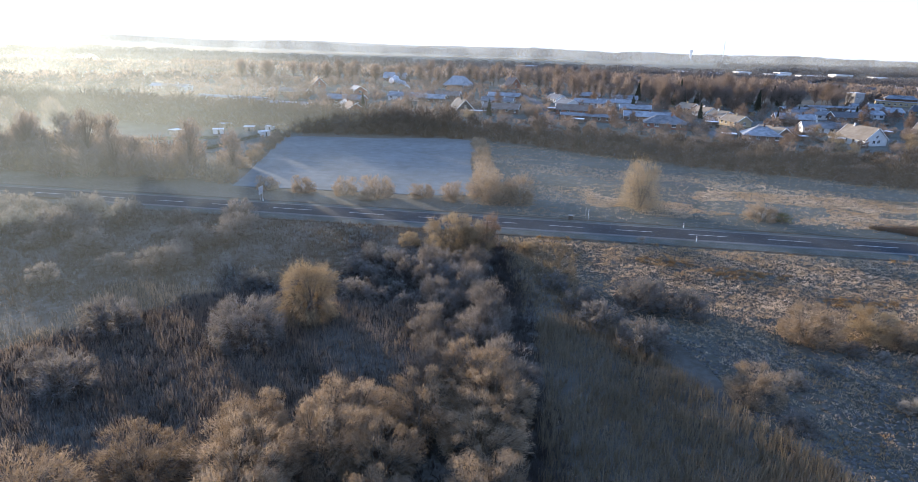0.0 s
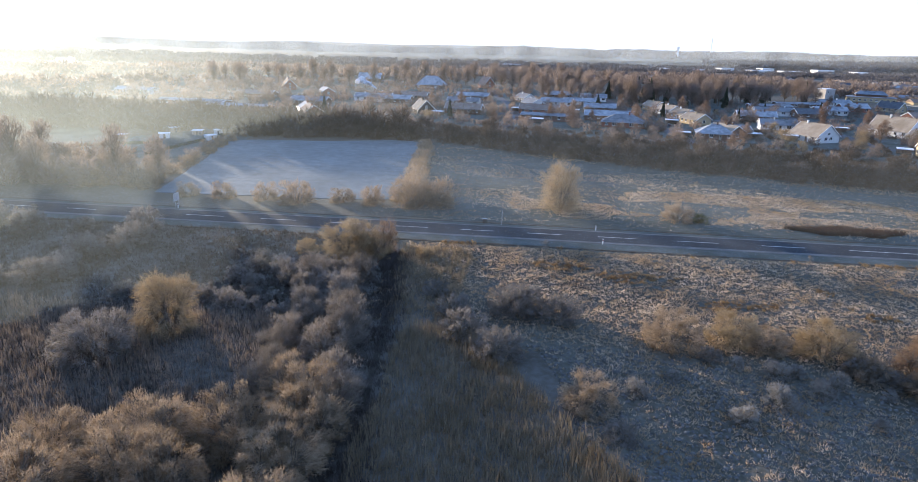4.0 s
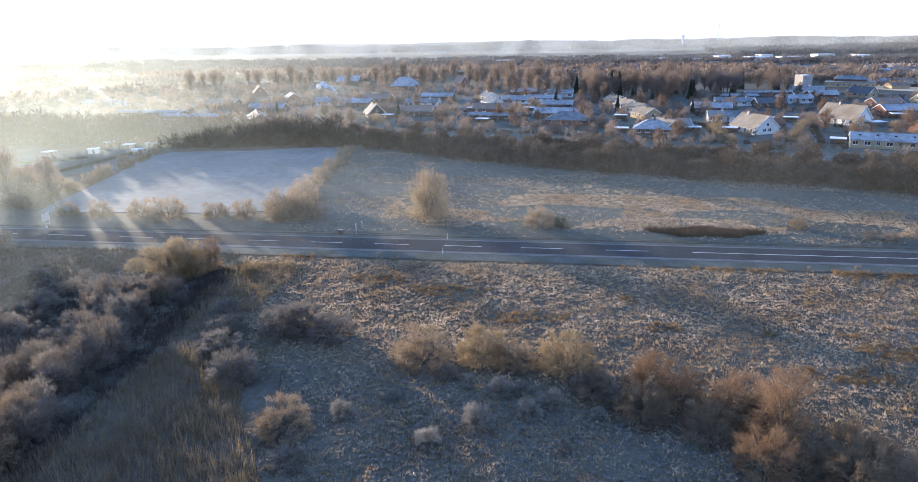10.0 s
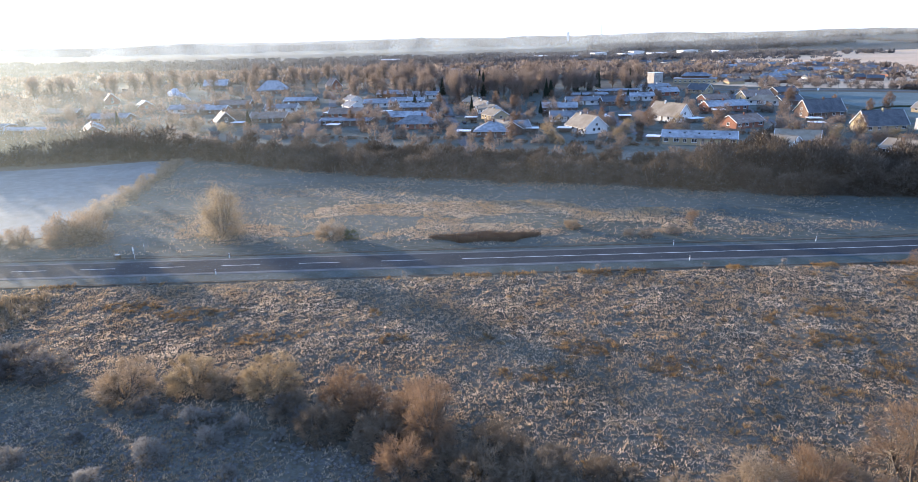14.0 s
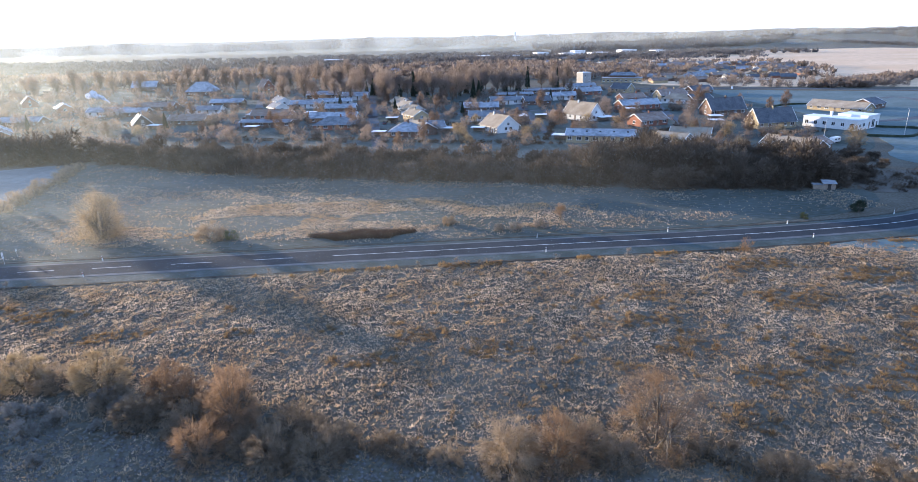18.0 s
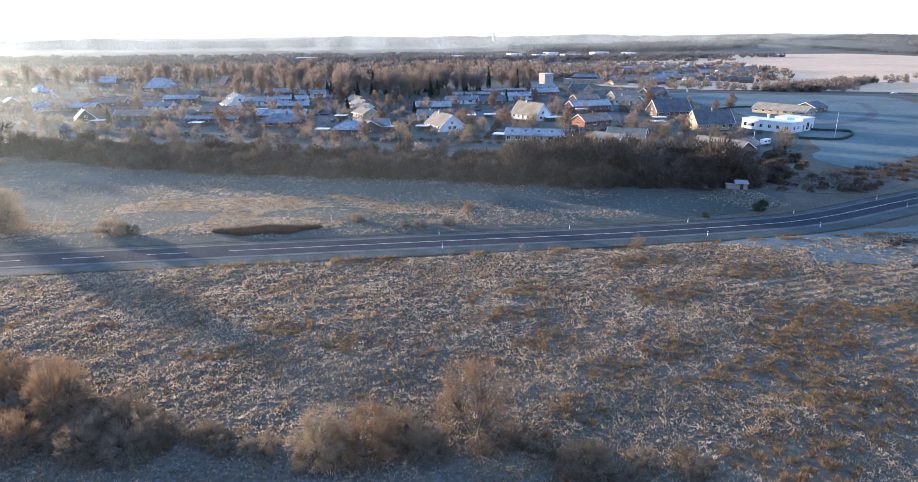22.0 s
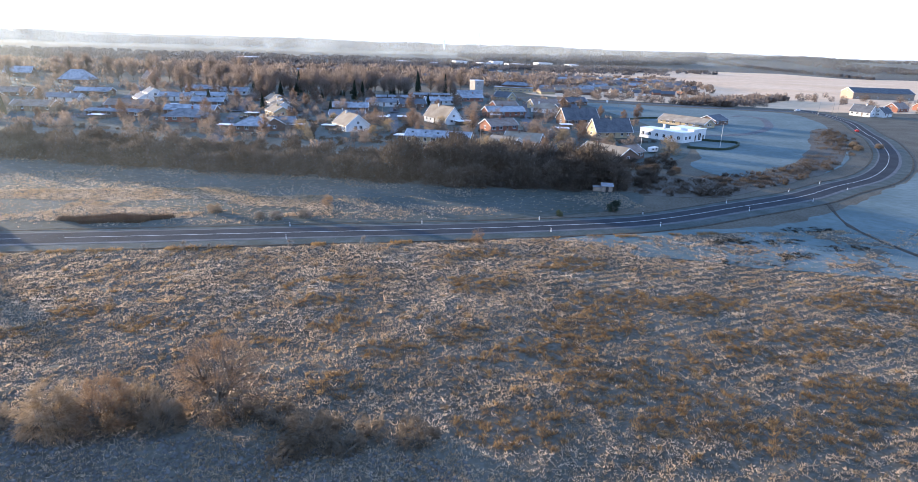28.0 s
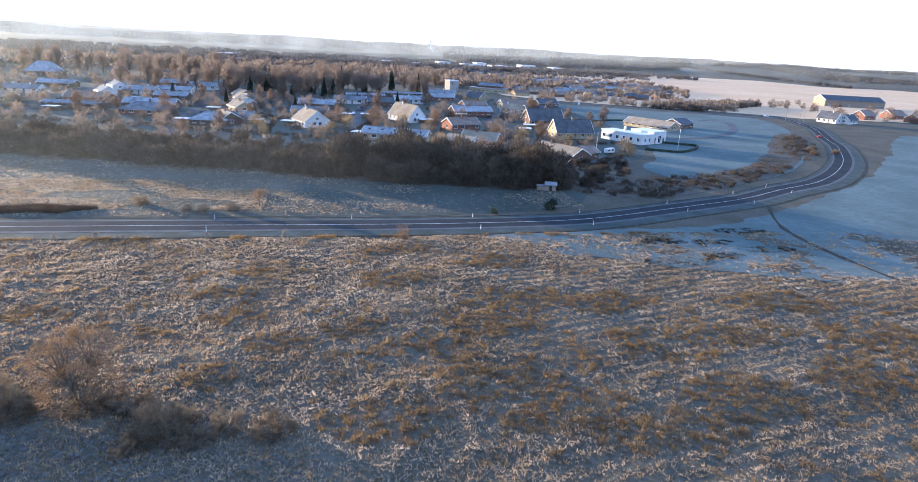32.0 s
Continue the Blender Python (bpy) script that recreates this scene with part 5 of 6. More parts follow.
spread_out(gard_b, within([(-330, 170), (-330, 420), (-120, 480), (-100, 230)], 46, 99, 13.0), 100, 0.7, 1.3)
spread_out(gard_b, within([(310, 395), (330, 430), (450, 390), (500, 340), (470, 325), (380, 362)], 60, 101, 5.0), 102, 0.55, 1.0, "bare brown tree beyond the side road")
spread_out(gard_b, within([(560, 290), (700, 270), (760, 420), (640, 470), (560, 430)], 40, 103, 8.0), 104, 0.6, 1.1, "bare brown tree round the farm")
pine = conifer("dark_conifer", 178, 308, 105, 9, 4.5, "dark dense conifer in a village garden", "village conifers")
spread_out(pine, [(29, 290), (66, 262), (101, 350), (118, 372), (92, 382), (132, 388), (-62, 222), (108, 252), (150, 330), (-140, 232), (40, 436), (64, 420), (140, 402)], 106, 0.7, 1.4)


def far_trees(name, places, h, w, mat, label, seed, k=42, blade=0.38, wide=0.22):
    """Many far trees as one mass of small crowns of blades."""
    rng = np.random.default_rng(seed)
    p = np.array(places, float)
    n = len(p)
    hh = h * (0.7 + 0.6 * rng.random(n))
    zz = far_rise(p[:, 0], p[:, 1])
    base = np.repeat(np.c_[p, zz - 0.5], k, 0)
    u = unit(rng.normal(size=(n * k, 3)))
    H = np.repeat(hh, k)[:, None]
    start = base + u * np.array([w * 0.38, w * 0.38, 0]) + UP * H * (0.1 + 0.55 * rng.random((n * k, 1)))
    end = start + unit(u + UP * 0.9) * H * blade
    v, f = slivers(start, end, wide * w * (0.5 + rng.random(n * k)), rng)
    return tagged(new(name, mesh_of(name, v, f, mat)), label, "trees", kind="stuff")


far_trees("bank_thicket", within([(205, 30), (232, 25), (268, 42), (306, 65), (340, 96), (334, 102), (300, 76), (262, 56), (234, 50), (212, 54)], 330, 160), 1.9, 3.2, M_twig_brown, "low dark brown scrub along the road bank", 161, 60, 0.3, 0.035)
far_trees("bank_thicket", within([(346, 94), (392, 150), (420, 190), (410, 192), (372, 152), (338, 104)], 120, 162), 1.9, 3.2, M_twig_brown, "low dark brown scrub along the road bank", 163, 60, 0.3, 0.035)
spread_out(pine, within([(20, 350), (130, 330), (200, 390), (235, 460), (120, 470), (20, 450)], 15, 107, 12.0), 108, 1.2, 1.9, "tall dark conifer in the grove behind the village")
far_trees("western_copse", within([(-250, 14), (-150, 10), (-122, 18), (-124, 34), (-160, 42), (-250, 50)], 150, 150), 10.5, 6, M_twig_far, "tall bare misty copse west of the pasture", 151, 300, 0.15, 0.035)
far_trees("western_belt", within([(-420, 125), (-205, 114), (-140, 118), (-70, 127), (-70, 146), (-205, 160), (-420, 200)], 620, 65), 14, 6, M_twig_brown, "dark bare shelter belt in the mist", 66, 110, 0.2, 0.07)
far_trees("garden_shrubbery", within(VILLAGE, 420, 144), 5.0, 4.5, M_twig_far, "bare brown garden shrubbery between the houses", 145, 70, 0.25, 0.09)
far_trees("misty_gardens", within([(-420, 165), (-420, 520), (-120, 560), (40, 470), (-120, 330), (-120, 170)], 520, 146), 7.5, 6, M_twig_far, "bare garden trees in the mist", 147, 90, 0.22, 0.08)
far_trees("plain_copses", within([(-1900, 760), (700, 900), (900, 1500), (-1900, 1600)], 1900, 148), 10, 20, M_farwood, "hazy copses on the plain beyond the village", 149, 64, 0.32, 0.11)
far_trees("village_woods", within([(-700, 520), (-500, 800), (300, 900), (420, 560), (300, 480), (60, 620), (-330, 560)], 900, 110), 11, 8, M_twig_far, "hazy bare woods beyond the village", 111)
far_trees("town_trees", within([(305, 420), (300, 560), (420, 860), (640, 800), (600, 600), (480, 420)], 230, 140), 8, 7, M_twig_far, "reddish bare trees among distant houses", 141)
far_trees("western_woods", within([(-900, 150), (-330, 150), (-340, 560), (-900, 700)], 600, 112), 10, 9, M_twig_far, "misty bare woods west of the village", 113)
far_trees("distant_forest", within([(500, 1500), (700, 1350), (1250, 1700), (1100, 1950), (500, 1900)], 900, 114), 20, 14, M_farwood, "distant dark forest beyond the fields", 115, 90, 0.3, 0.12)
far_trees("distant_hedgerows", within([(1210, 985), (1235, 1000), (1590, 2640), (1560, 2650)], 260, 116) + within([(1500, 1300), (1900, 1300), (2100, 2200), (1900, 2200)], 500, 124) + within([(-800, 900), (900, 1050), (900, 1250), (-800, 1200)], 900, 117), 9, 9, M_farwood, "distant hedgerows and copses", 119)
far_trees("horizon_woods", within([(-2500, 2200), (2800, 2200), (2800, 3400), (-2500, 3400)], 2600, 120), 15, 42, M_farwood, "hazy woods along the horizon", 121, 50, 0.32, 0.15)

far_trees("town_hedge", within([(405, 352), (520, 420), (560, 428), (560, 412), (450, 335), (415, 338)], 150, 142), 7, 7, M_twig_far, "thick brown hedge before the distant houses", 143)

# far houses
far_rng = np.random.default_rng(5)
for x, y in within([(310, 430), (320, 700), (480, 800), (590, 640), (470, 430)], 90, 122, 15.0) + within([(-200, 700), (-200, 1000), (420, 1050), (420, 620), (100, 660)], 60, 123, 24.0):
    root = thing("far_house", x, y, 0, far_rng.choice([-30, 0, 12, 60]), "distant pale house with a frosted gable roof", "house", "distant houses")
    L, W = far_rng.uniform(6, 10), far_rng.uniform(4, 5)
    part("wall", boxes((-L, L, -W, W, -1, 2.8)), [M_white, M_red, M_yellow, M_brown][far_rng.integers(0, 4)], root)
    bm = bmesh.new()
    e = [[bm.verts.new((s * (L + 0.4), *q)) for q in ((-W - 0.4, 2.6), (W + 0.4, 2.6), (0, 5.4))] for s in (-1, 1)]
    bm.faces.new(e[0][::-1])
    bm.faces.new(e[1])
    for k in range(3):
        bm.faces.new((e[0][k], e[0][(k + 1) % 3], e[1][(k + 1) % 3], e[1][k]))
    bmesh.ops.recalc_face_normals(bm, faces=bm.faces)
    part("roof", bm, [FR, BR, TN, DK][far_rng.integers(0, 4)], root)
for x, y, L, h in ((430, 1180, 20, 7), (505, 1210, 24, 6), (380, 1230, 13, 8), (575, 1240, 17, 9), (300, 1150, 14, 6), (640, 1225, 12, 7), (-60, 1180, 22, 6), (250, 1190, 10, 6), (470, 1260, 12, 9)):
    root = thing("far_hall", x, y, 0, 8, "distant large white hall", "building", "distant halls")
    part("wall", boxes((-L, L, -14, 14, -1, h)), M_white, root)
    part("roof", boxes((-L - 0.5, L + 0.5, -14.5, 14.5, h, h + 0.8)), M_roof_white, root)
stack = thing("far_mast", 820, 3000, 20, 0, "distant slender pale mast on the skyline", "mast")
part("shaft", tubes(((0, 0, 0), (0, 0, 85), 2.6, 1.6, 10)), M_roof_white, stack)
silo = thing("water_tower", 560, 2500, 20, 0, "distant pale water tower on the skyline", "tower")
part("shaft", tubes(((0, 0, 0), (0, 0, 26), 4, 4, 12)), M_roof_white, silo)
part("tank", tubes(((0, 0, 26), (0, 0, 38), 7, 7, 12)), M_roof_white, silo)

# ================= grass tussocks, weeds, reeds =================


def blades(name, xy, h, spread_w, per, width, mat, label, seed, upright=1.2):
    rng = np.random.default_rng(seed)
    p = np.asarray(xy, float)
    n = len(p)
    hh = np.repeat(h * (0.55 + 0.9 * rng.random(n)), per)[:, None]
    base = np.repeat(np.c_[p, rough_height(p[:, 0], p[:, 1]) - 0.04], per, 0)
    out = rng.normal(size=(n * per, 3)) * np.array([1, 1, 0])
    start = base + out * spread_w * 0.25
    end = start + unit(out * 0.55 + UP * upright) * hh * (0.6 + 0.6 * rng.random((n * per, 1)))
    v, f = slivers(start, end, width * (0.6 + 0.8 * rng.random(n * per)), rng)
    return tagged(new(name, mesh_of(name, v, f, mat)), label, "grass", kind="stuff")


rng = np.random.default_rng(200)
M_rush = material("dark_green_brown_rushes", (0.03, 0.028, 0.02), (0.055, 0.048, 0.034), 0.4, 0.9, thin=0.25)
for x, y, a, b in ((203, -36, 9, 3), (233, -14, 8, 2.5), (230, -29, 8, 2.5), (206, -22, 7, 2), (218, -23, 7, 2), (215, -33, 6, 2)):
    ang, far = rng.uniform(0, 2 * math.pi, 90), np.sqrt(rng.random(90))
    spots = np.c_[x + a * far * np.cos(ang), y + b * far * np.sin(ang)]
    blades("rush_clumps", spots, 0.35, 0.9, 26, 0.10, M_rush, "dark clumps of rushes on the frosted grass", 210, 0.8)
spots = np.c_[rng.uniform(-40, -26, 1500), rng.uniform(-56, -19, 1500)]
spots = spots[spots[:, 0] > np.interp(spots[:, 1], [-56, -20], [-35, -41])]
along_ditch = MARSH_DITCH[rng.integers(0, len(MARSH_DITCH) - 1, 2600)]
hop = np.repeat(rng.random((2600, 1)), 2, 1)
along_ditch = along_ditch + (np.array([0.25, -3.9])) * hop + rng.normal(size=(2600, 2)) * np.array([1.3, 0.5])
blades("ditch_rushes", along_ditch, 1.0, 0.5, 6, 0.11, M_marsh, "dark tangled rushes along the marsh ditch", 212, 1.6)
wet = np.c_[rng.uniform(-98, -44, 17000), rng.uniform(-102, -56, 17000)]
wet = wet[rng.random(len(wet)) < 0.3 + 0.9 * fbm(wet[:, 0], wet[:, 1], 8.0)]
blades("marsh_reeds", wet, 1.35, 0.5, 5, 0.075, M_marsh_reed, "tall dark brown reeds between the willows", 215, 3.0)
blades("ditch_reeds", spots, 1.15, 0.5, 6, 0.09, M_reed, "tan dry reeds beside the ditch", 211, 2.5)


def tufted(step, loose):
    """Places of single tufts over the field south of the road, loosely in rows."""
    u, v = np.meshgrid(np.arange(-70, 330, step), np.arange(-130, 40, step * 0.9))
    u = u + step * 0.5 * (np.arange(len(u)) % 2)[:, None]
    p = np.c_[u.ravel(), v.ravel()] + rng.normal(size=(u.size, 2)) * step * loose
    c, k = math.cos(radians(-9)), math.sin(radians(-9))
    p = np.c_[p[:, 0] * c - p[:, 1] * k, p[:, 0] * k + p[:, 1] * c]
    return p[(p[:, 0] > -40) & (p[:, 0] < 290) & (p[:, 1] > -110) & (p[:, 1] < -15.5)]


# centre x, y and half width, half depth of the larger weed stands
STANDS = [(138, -42, 8, 5), (140, -24, 8, 4), (160, -33, 8, 4.5), (159, -53, 10, 6), (151, -63, 9, 6), (175, -56, 10, 5), (142, -69, 8, 5), (149, -80, 10, 6), (132, -88, 7, 6), (155, -88, 9, 6), (166, -94, 10, 5), (211, -59, 12, 5), (202, -86, 10, 7), (186, -70, 9, 4), (111, -76, 4, 3), (112, -56, 6, 3), (82, -53, 5, 3), (109, -46, 6, 2.5), (61, -54, 5, 2.5), (70, -47, 5, 2.5), (3, -30, 8, 3), (-9, -26, 6, 2.5), (19, -40, 7, 2.5), (180, -88, 9, 6), (222, -76, 10, 6), (120, -66, 6, 3)]


def weed_patch(p):
    wild = 0.55 * fbm(p[:, 0] * 0.6 + 300, p[:, 1] * 1.1 + 40, 13.0) + 0.10 * ((p[:, 0] > 125) & (p[:, 1] < -40))
    for x, y, a, b in STANDS:
        wild = np.maximum(wild, 0.95 - 0.45 * np.hypot((p[:, 0] - x) / a, (p[:, 1] - y) / b))
    south = p[:, 1] < (-56 - 0.27 * np.maximum(p[:, 0], 0))  # behind the shrub row
    return (wild + 0.55 * (fbm(p[:, 0] + 70, p[:, 1], 3.2) - 0.5) > 0.52) & ~(south & (p[:, 0] < 95)) & ~by_bend(p)


def by_bend(p):
    """The smoother frosted strip by the bend of the road."""
    return p[:, 1] > np.interp(p[:, 0], [140, 190, 246, 300], [-16, -33, -54, -75]) + 6 + 26 * (fbm(p[:, 0] + 11, p[:, 1] * 1.6, 15.0) - 0.5)


def furrowed(p):
    """Old drill rows in the eastern half thin out the grass in stripes."""
    across = -p[:, 0] * math.sin(radians(11.6)) + p[:, 1] * math.cos(radians(11.6)) + 1.2 * (fbm(p[:, 0], p[:, 1], 25.0) - 0.5)
    return np.where((p[:, 0] > 150) & (p[:, 1] < -36), np.where(np.sin(across * 2 * math.pi / 2.3) > -0.1, 1.15, 0.25), 1.0)


q = tufted(0.49, 0.24)
q = q[(rng.random(len(q)) < (0.5 + 0.55 * fbm(q[:, 0], q[:, 1], 10.0)) * np.where(by_bend(q), 0.25 + 0.5 * (fbm(q[:, 0] + 20, q[:, 1], 16.0) > 0.52), 1.0) * np.where(weed_patch(q), 0.3, 1.0) * furrowed(q) * np.where((q[:, 0] < 95) & (q[:, 1] < -58 - 0.27 * np.maximum(q[:, 0], 0)), 0.35, 1.0))]
blades("grass_tussocks", q, 0.32, 0.48, 7, 0.125, M_tuss, "frosted tan grass tussocks covering the field", 201, 0.95)
q = tufted(1.05, 0.3)
single = (rng.random(len(q)) < 0.05) & (q[:, 0] > 60) & ~by_bend(q) & (q[:, 1] > -58 - 0.27 * q[:, 0])
q = q[(weed_patch(q) & (rng.random(len(q)) < 0.8)) | single]
blades("dead_weeds", q, 0.55, 0.95, 36, 0.085, M_weed, "clumps of golden brown dead weeds", 202, 0.8)
def hummocks(name, xy, size, mat, label, seed):
    """Low rounded mounds of frozen grass, uneven in outline, one mesh."""
    rng = np.random.default_rng(seed)
    n, ring_n = len(xy), 6
    r = size * (0.55 + 0.8 * rng.random(n))
    a = np.arange(ring_n) / ring_n * 2 * math.pi + rng.random((n, 1)) * 6.28
    z0 = rough_height(xy[:, 0], xy[:, 1])
    rows = []
    for k, up in ((1.0, -0.12), (0.72, 0.42)):
        wob = r[:, None] * k * (0.8 + 0.4 * rng.random((n, ring_n)))
        rows.append(np.stack([xy[:, :1] + np.cos(a) * wob, xy[:, 1:] + np.sin(a) * wob, np.repeat((z0 + r * up)[:, None], ring_n, 1) + 0.12 * r[:, None] * rng.random((n, ring_n))], 2))
    top = np.stack([xy[:, 0], xy[:, 1], z0 + r * 0.62], 1)[:, None]
    v = np.concatenate([*rows, top], 1)
    m = ring_n
    f = []
    for k in range(m):
        j = (k + 1) % m
        f += [(k, j, m + j), (k, m + j, m + k), (m + k, m + j, 2 * m)]
    faces = (np.arange(n) * (2 * m + 1))[:, None, None] + np.array(f)[None]
    me = mesh_of(name, v.reshape(-1, 3), faces.reshape(-1, 3), mat)
    me.shade_smooth()
    return tagged(new(name, me), label, "grass", kind="stuff")


q = tufted(0.56, 0.3)
behind = (q[:, 1] < -59 - 0.27 * np.maximum(q[:, 0], 0)) & (q[:, 0] > -12 - 0.3 * (q[:, 1] + 70)) & (q[:, 0] < 125)
hummocks("frosted_hummocks", q[behind & (rng.random(len(q)) < 0.25 + 0.7 * fbm(q[:, 0], q[:, 1], 7.0))], 0.24, M_frostmound, "frosted grass hummocks on the wet ground", 213)
q = q[behind & (rng.random(len(q)) < 0.9 * (fbm(q[:, 0] + 40, q[:, 1], 9.0) > 0.45))]
blades("hummock_grass", q, 0.36, 0.5, 9, 0.075, M_tuss, "frosted grass tufts on the hummocks", 214, 0.9)
q = np.c_[rng.uniform(-35, 2, 26000), rng.uniform(-112, -56, 26000)]
q = q[(q[:, 0] > -33 - 0.02 * (q[:, 1] + 60)) & (q[:, 0] < -18 - 0.62 * (q[:, 1] + 64))& (q[:, 0] < -2)]
q = q[(rng.random(len(q)) < 0.25 + 0.9 * fbm(q[:, 0], q[:, 1], 6.0)) & (q[:, 0] + 4 * fbm(q[:, 0], q[:, 1], 5.0) > -31.0)]
blades("reed_bed", q, 1.7, 0.35, 4, 0.07, M_reed, "dense bed of pale dry reeds", 203, 4.0)
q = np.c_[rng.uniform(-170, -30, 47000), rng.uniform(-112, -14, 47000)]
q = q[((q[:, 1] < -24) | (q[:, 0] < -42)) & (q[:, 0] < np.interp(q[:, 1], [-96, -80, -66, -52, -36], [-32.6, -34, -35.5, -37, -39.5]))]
blades("marsh_grass", q, 0.8, 0.5, 4, 0.13, M_marsh, "frosted tall marsh grass, coloured dark for shade", 204, 1.6)
a, r = rng.uniform(0, 2 * math.pi, 5000), np.sqrt(rng.random(5000))
blades("sedge_patch", np.c_[58 + (12 + 2.5 * np.sin(3 * a)) * r * np.cos(a), 9.0 + (3.2 + 0.6 * np.sin(5 * a)) * r * np.sin(a)], 1.0, 0.5, 4, 0.07, M_redreed, "oval patch of dark russet sedge on the meadow", 205, 3.0)
q = np.concatenate([np.c_[rng.uniform(-52, 200, 60000), rng.uniform(3, 118, 60000)], np.c_[rng.uniform(-20, 110, 24000), rng.uniform(9, 44, 24000)]])
lim = np.interp(q[:, 0], [-57, -15, 40, 90, 134, 185, 206], [119, 103, 77, 64, 46, 32, 29])
q = q[(q[:, 1] < lim) & (q[:, 1] > 3 + np.interp(q[:, 0], [140, 200], [0, 9]))]
q = q[rng.random(len(q)) < 0.10 + 0.8 * (fbm(q[:, 0] * 0.5, q[:, 1], 12.0) > 0.5)]
blades("meadow_grass", q, 0.40, 0.5, 4, 0.15, M_tuss, "frosted dry grass on the meadow", 206, 0.8)
q = np.concatenate([np.c_[rng.uniform(-36, 215, 5000), -14.9 + rng.normal(size=5000) * 0.7], np.c_[rng.uniform(70, 130, 900), -15.2 + rng.normal(size=900) * 0.8]])
q = q[(fbm(q[:, 0], q[:, 1] * 0 + 3, 7.0) > 0.58)]
blades("ditch_grass", q, 0.5, 0.4, 5, 0.10, M_weed, "golden tall grass along the ditch", 207, 1.5)
weed = woody("roadside_weed", -11.8, -15.5, 300, 2.4, 1.8, 5, 12, 500, 0.5, 0.04, 0.1, 0, 0.6, twig_mat=M_twig_grey, trunk_r=0.03, label="frosted dead weed stalks beside the ditch", category="weed", group="roadside weeds")
spread_out(weed, [(71, -15), (79, -15.2), (84, -15.2), (101, -15), (117, -15), (40, -15.2)], 301, 0.6, 0.9)
woody("rusty_sapling", 143.5, -16.5, 302, 3.6, 3.2, 4, 14, 900, 0.6, 0.045, 0.1, 0, 0.5, twig_mat=M_twig_orange, trunk_r=0.04, label="rusty sapling beside the road verge", category="sapling")


# ================= morning haze and stand-in sun glare over the west and the distance ===


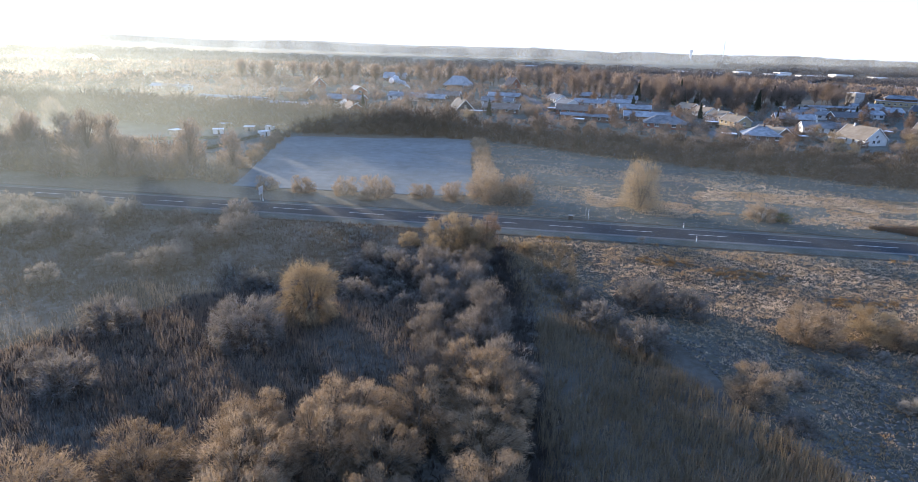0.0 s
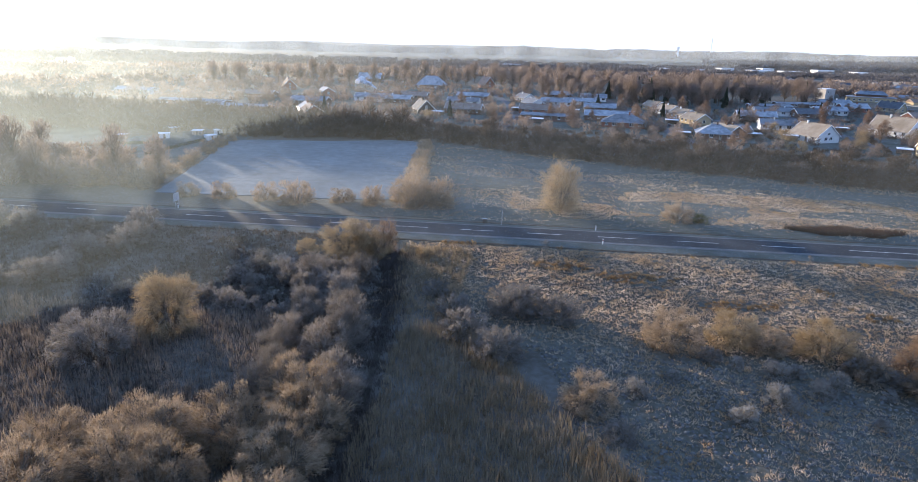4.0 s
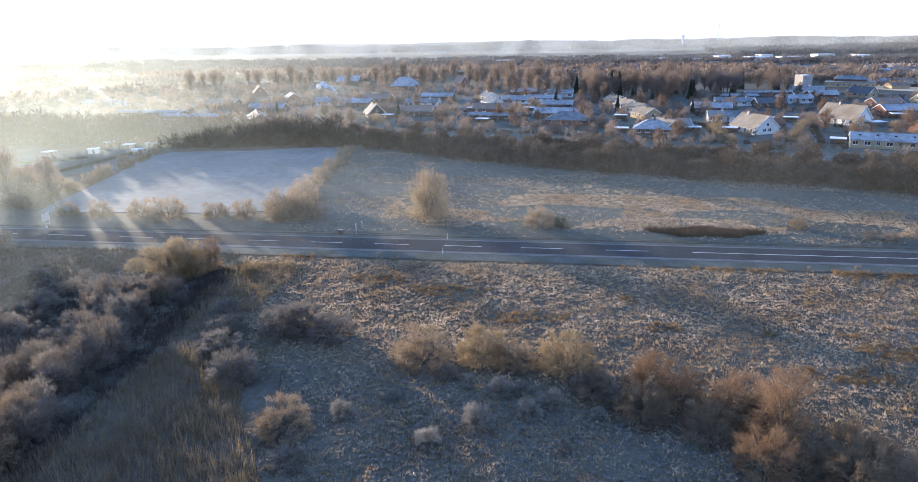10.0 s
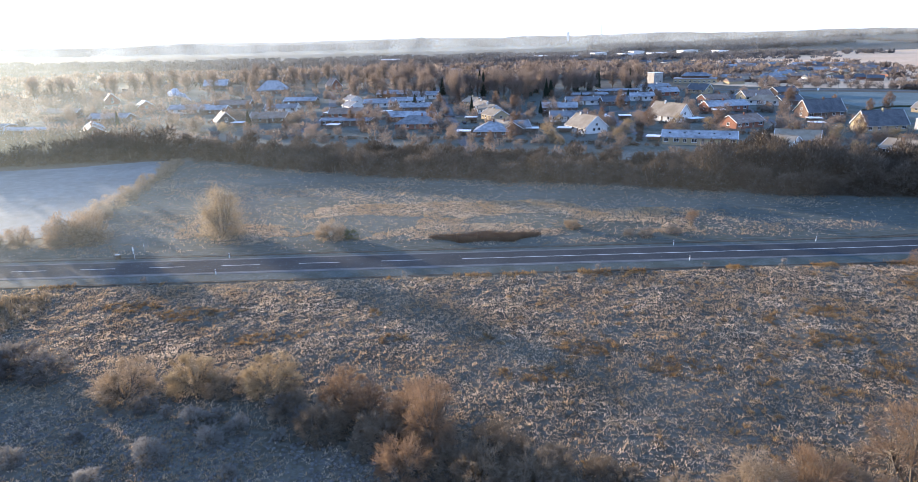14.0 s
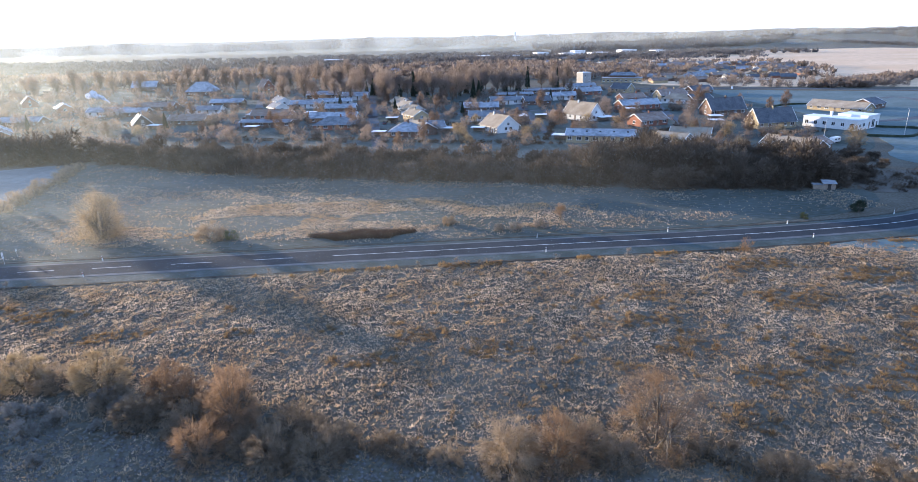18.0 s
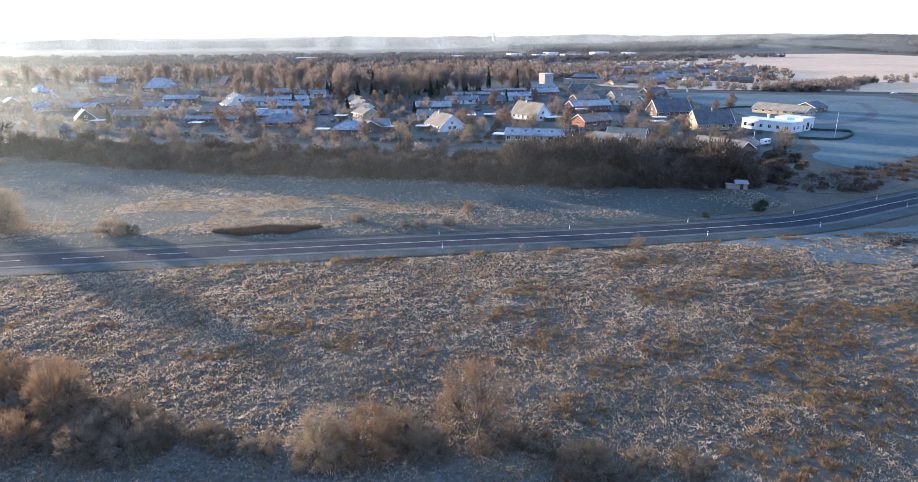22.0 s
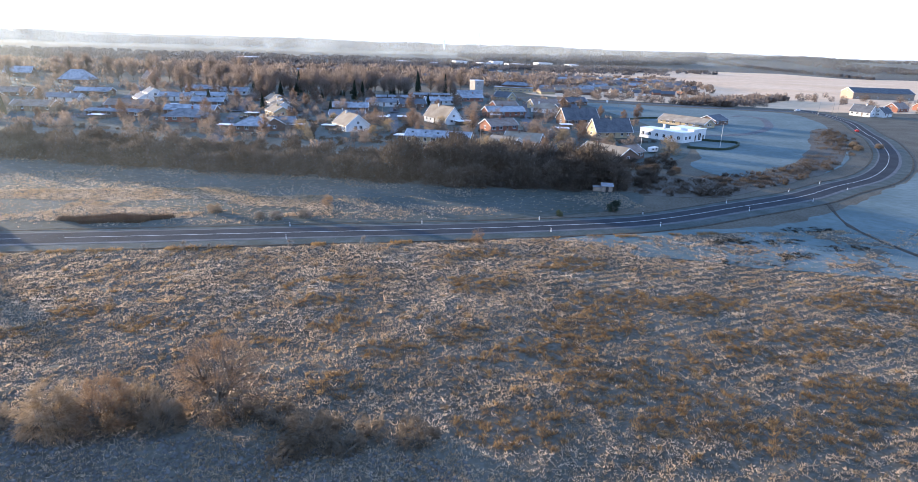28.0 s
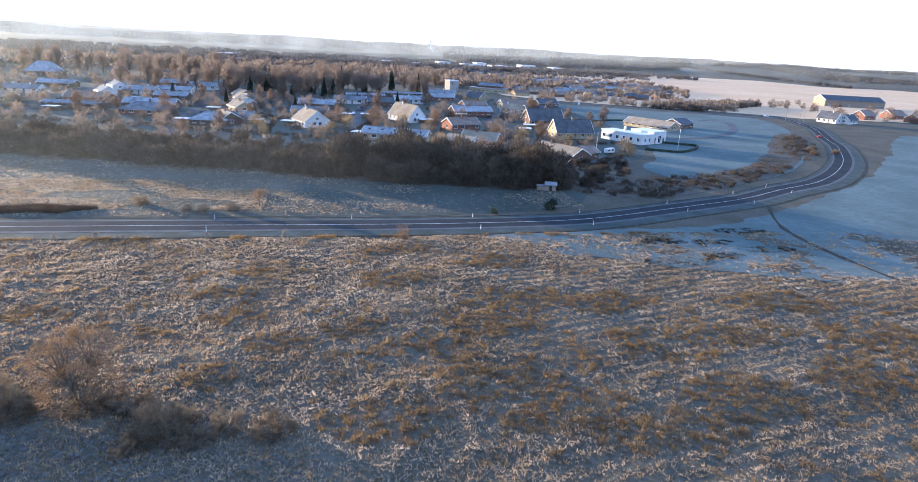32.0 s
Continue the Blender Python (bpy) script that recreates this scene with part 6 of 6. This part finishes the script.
def haze_bank(a, b, z0, z1, top, strength, seed):
    """An upright, softly billowing sheet for haze and glare from a to b, thinning out upwards and at both ends."""
    m = bpy.data.materials.new("haze_and_glare")
    m.use_nodes = True
    n, l = m.node_tree.nodes, m.node_tree.links
    n.remove(n["Principled BSDF"])
    at, parts, coord = n.new("ShaderNodeNewGeometry"), n.new("ShaderNodeSeparateXYZ"), n.new("ShaderNodeTexCoord")
    split = n.new("ShaderNodeSeparateXYZ")
    l.new(at.outputs["Position"], parts.inputs[0])
    l.new(coord.outputs["UV"], split.inputs[0])

    def fade(sock, p, q, lo, hi):
        r = n.new("ShaderNodeMapRange")
        r.interpolation_type = "SMOOTHSTEP"
        for key, value in (("From Min", p), ("From Max", q), ("To Min", lo), ("To Max", hi)):
            r.inputs[key].default_value = value
        l.new(sock, r.inputs["Value"])
        return r.outputs["Result"]

    def times(p, q):
        k = n.new("ShaderNodeMath")
        k.operation = "MULTIPLY"
        l.new(p, k.inputs[0])
        l.new(q, k.inputs[1])
        return k.outputs[0]

    wisp = n.new("ShaderNodeTexNoise")
    wisp.inputs["Scale"].default_value, wisp.inputs["Detail"].default_value = 0.012, 2.0
    l.new(at.outputs["Position"], wisp.inputs["Vector"])
    thick = times(fade(parts.outputs["Z"], z1, top, strength, 0.0), fade(wisp.outputs["Fac"], 0.3, 0.7, 0.6, 1.3))
    thick = times(thick, times(fade(split.outputs["X"], 0.0, 0.2, 0.0, 1.0), fade(split.outputs["X"], 0.35, 1.0, 1.0, 0.0)))
    clear, mix = n.new("ShaderNodeBsdfTransparent"), n.new("ShaderNodeMixShader")
    # droplets scatter mostly forwards, some of it all ways
    wide, forward, lit = n.new("ShaderNodeBsdfTranslucent"), n.new("ShaderNodeBsdfRefraction"), n.new("ShaderNodeMixShader")
    wide.inputs["Color"].default_value = (0.84, 0.93, 0.97, 1)
    forward.inputs["Color"].default_value = (0.74, 0.90, 0.98, 1)
    forward.inputs["Roughness"].default_value, forward.inputs["IOR"].default_value = 0.95, 1.5
    lit.inputs[0].default_value = 0.5
    l.new(wide.outputs[0], lit.inputs[1])
    l.new(forward.outputs[0], lit.inputs[2])
    l.new(thick, mix.inputs[0])
    l.new(clear.outputs[0], mix.inputs[1])
    l.new(lit.outputs[0], mix.inputs[2])
    l.new(mix.outputs[0], n["Material Output"].inputs["Surface"])
    rng = np.random.default_rng(seed)
    cols, rows = 40, 6
    t = np.linspace(0, 1, cols)
    a, b = np.array(a, float), np.array(b, float)
    side = np.array([-(b - a)[1], (b - a)[0]]) / np.hypot(*(b - a))
    line = a + (b - a) * t[:, None] + side * (np.sin(t * 9 + seed) * 0.02 * np.hypot(*(b - a)))[:, None]
    zz = np.linspace(z0, top, rows)
    v = np.array([(x, y, z) for z in zz for x, y in line])
    i, j = np.meshgrid(np.arange(cols - 1), np.arange(rows - 1))
    q = (j * cols + i).ravel()
    me = mesh_of("haze_bank", v, np.stack([q, q + 1, q + cols + 1, q + cols], 1), m)
    uv = me.uv_layers.new(name="along")
    for k, lp in enumerate(me.loops):
        uv.data[k].uv = (lp.vertex_index % cols / (cols - 1), lp.vertex_index // cols / (rows - 1))
    me.shade_smooth()
    return tagged(new("haze_bank", me), "added thin sheet standing in for haze and sun glare", "haze", kind="stuff")


# banks across the low sun in the west (the nearer ones added to stand in for lens glare), and in the far distance
for k, (a, b, top, strength) in enumerate((((-200, -196), (110, 126), 36, 0.018), ((-236, -160), (70, 160), 38, 0.018), ((-170, -11.5), (190, -16), 27, 0.024), ((-75, 9), (190, 24), 30, 0.045), ((-240, -10), (60, 305), 46, 0.034), ((-390, 60), (70, 540), 58, 0.024), ((-640, 160), (40, 870), 75, 0.03), ((-900, 420), (260, 1350), 110, 0.015))):
    haze_bank(a, b, -1, 8, top, strength, 400 + k)
for k, (y, top, strength) in enumerate(((1150, 80, 0.06), (1600, 110, 0.10), (2100, 140, 0.20))):
    haze_bank((-2.2 * y, y), (2.6 * y, 1.08 * y), -2, 0.45 * top, top, strength, 420 + k)
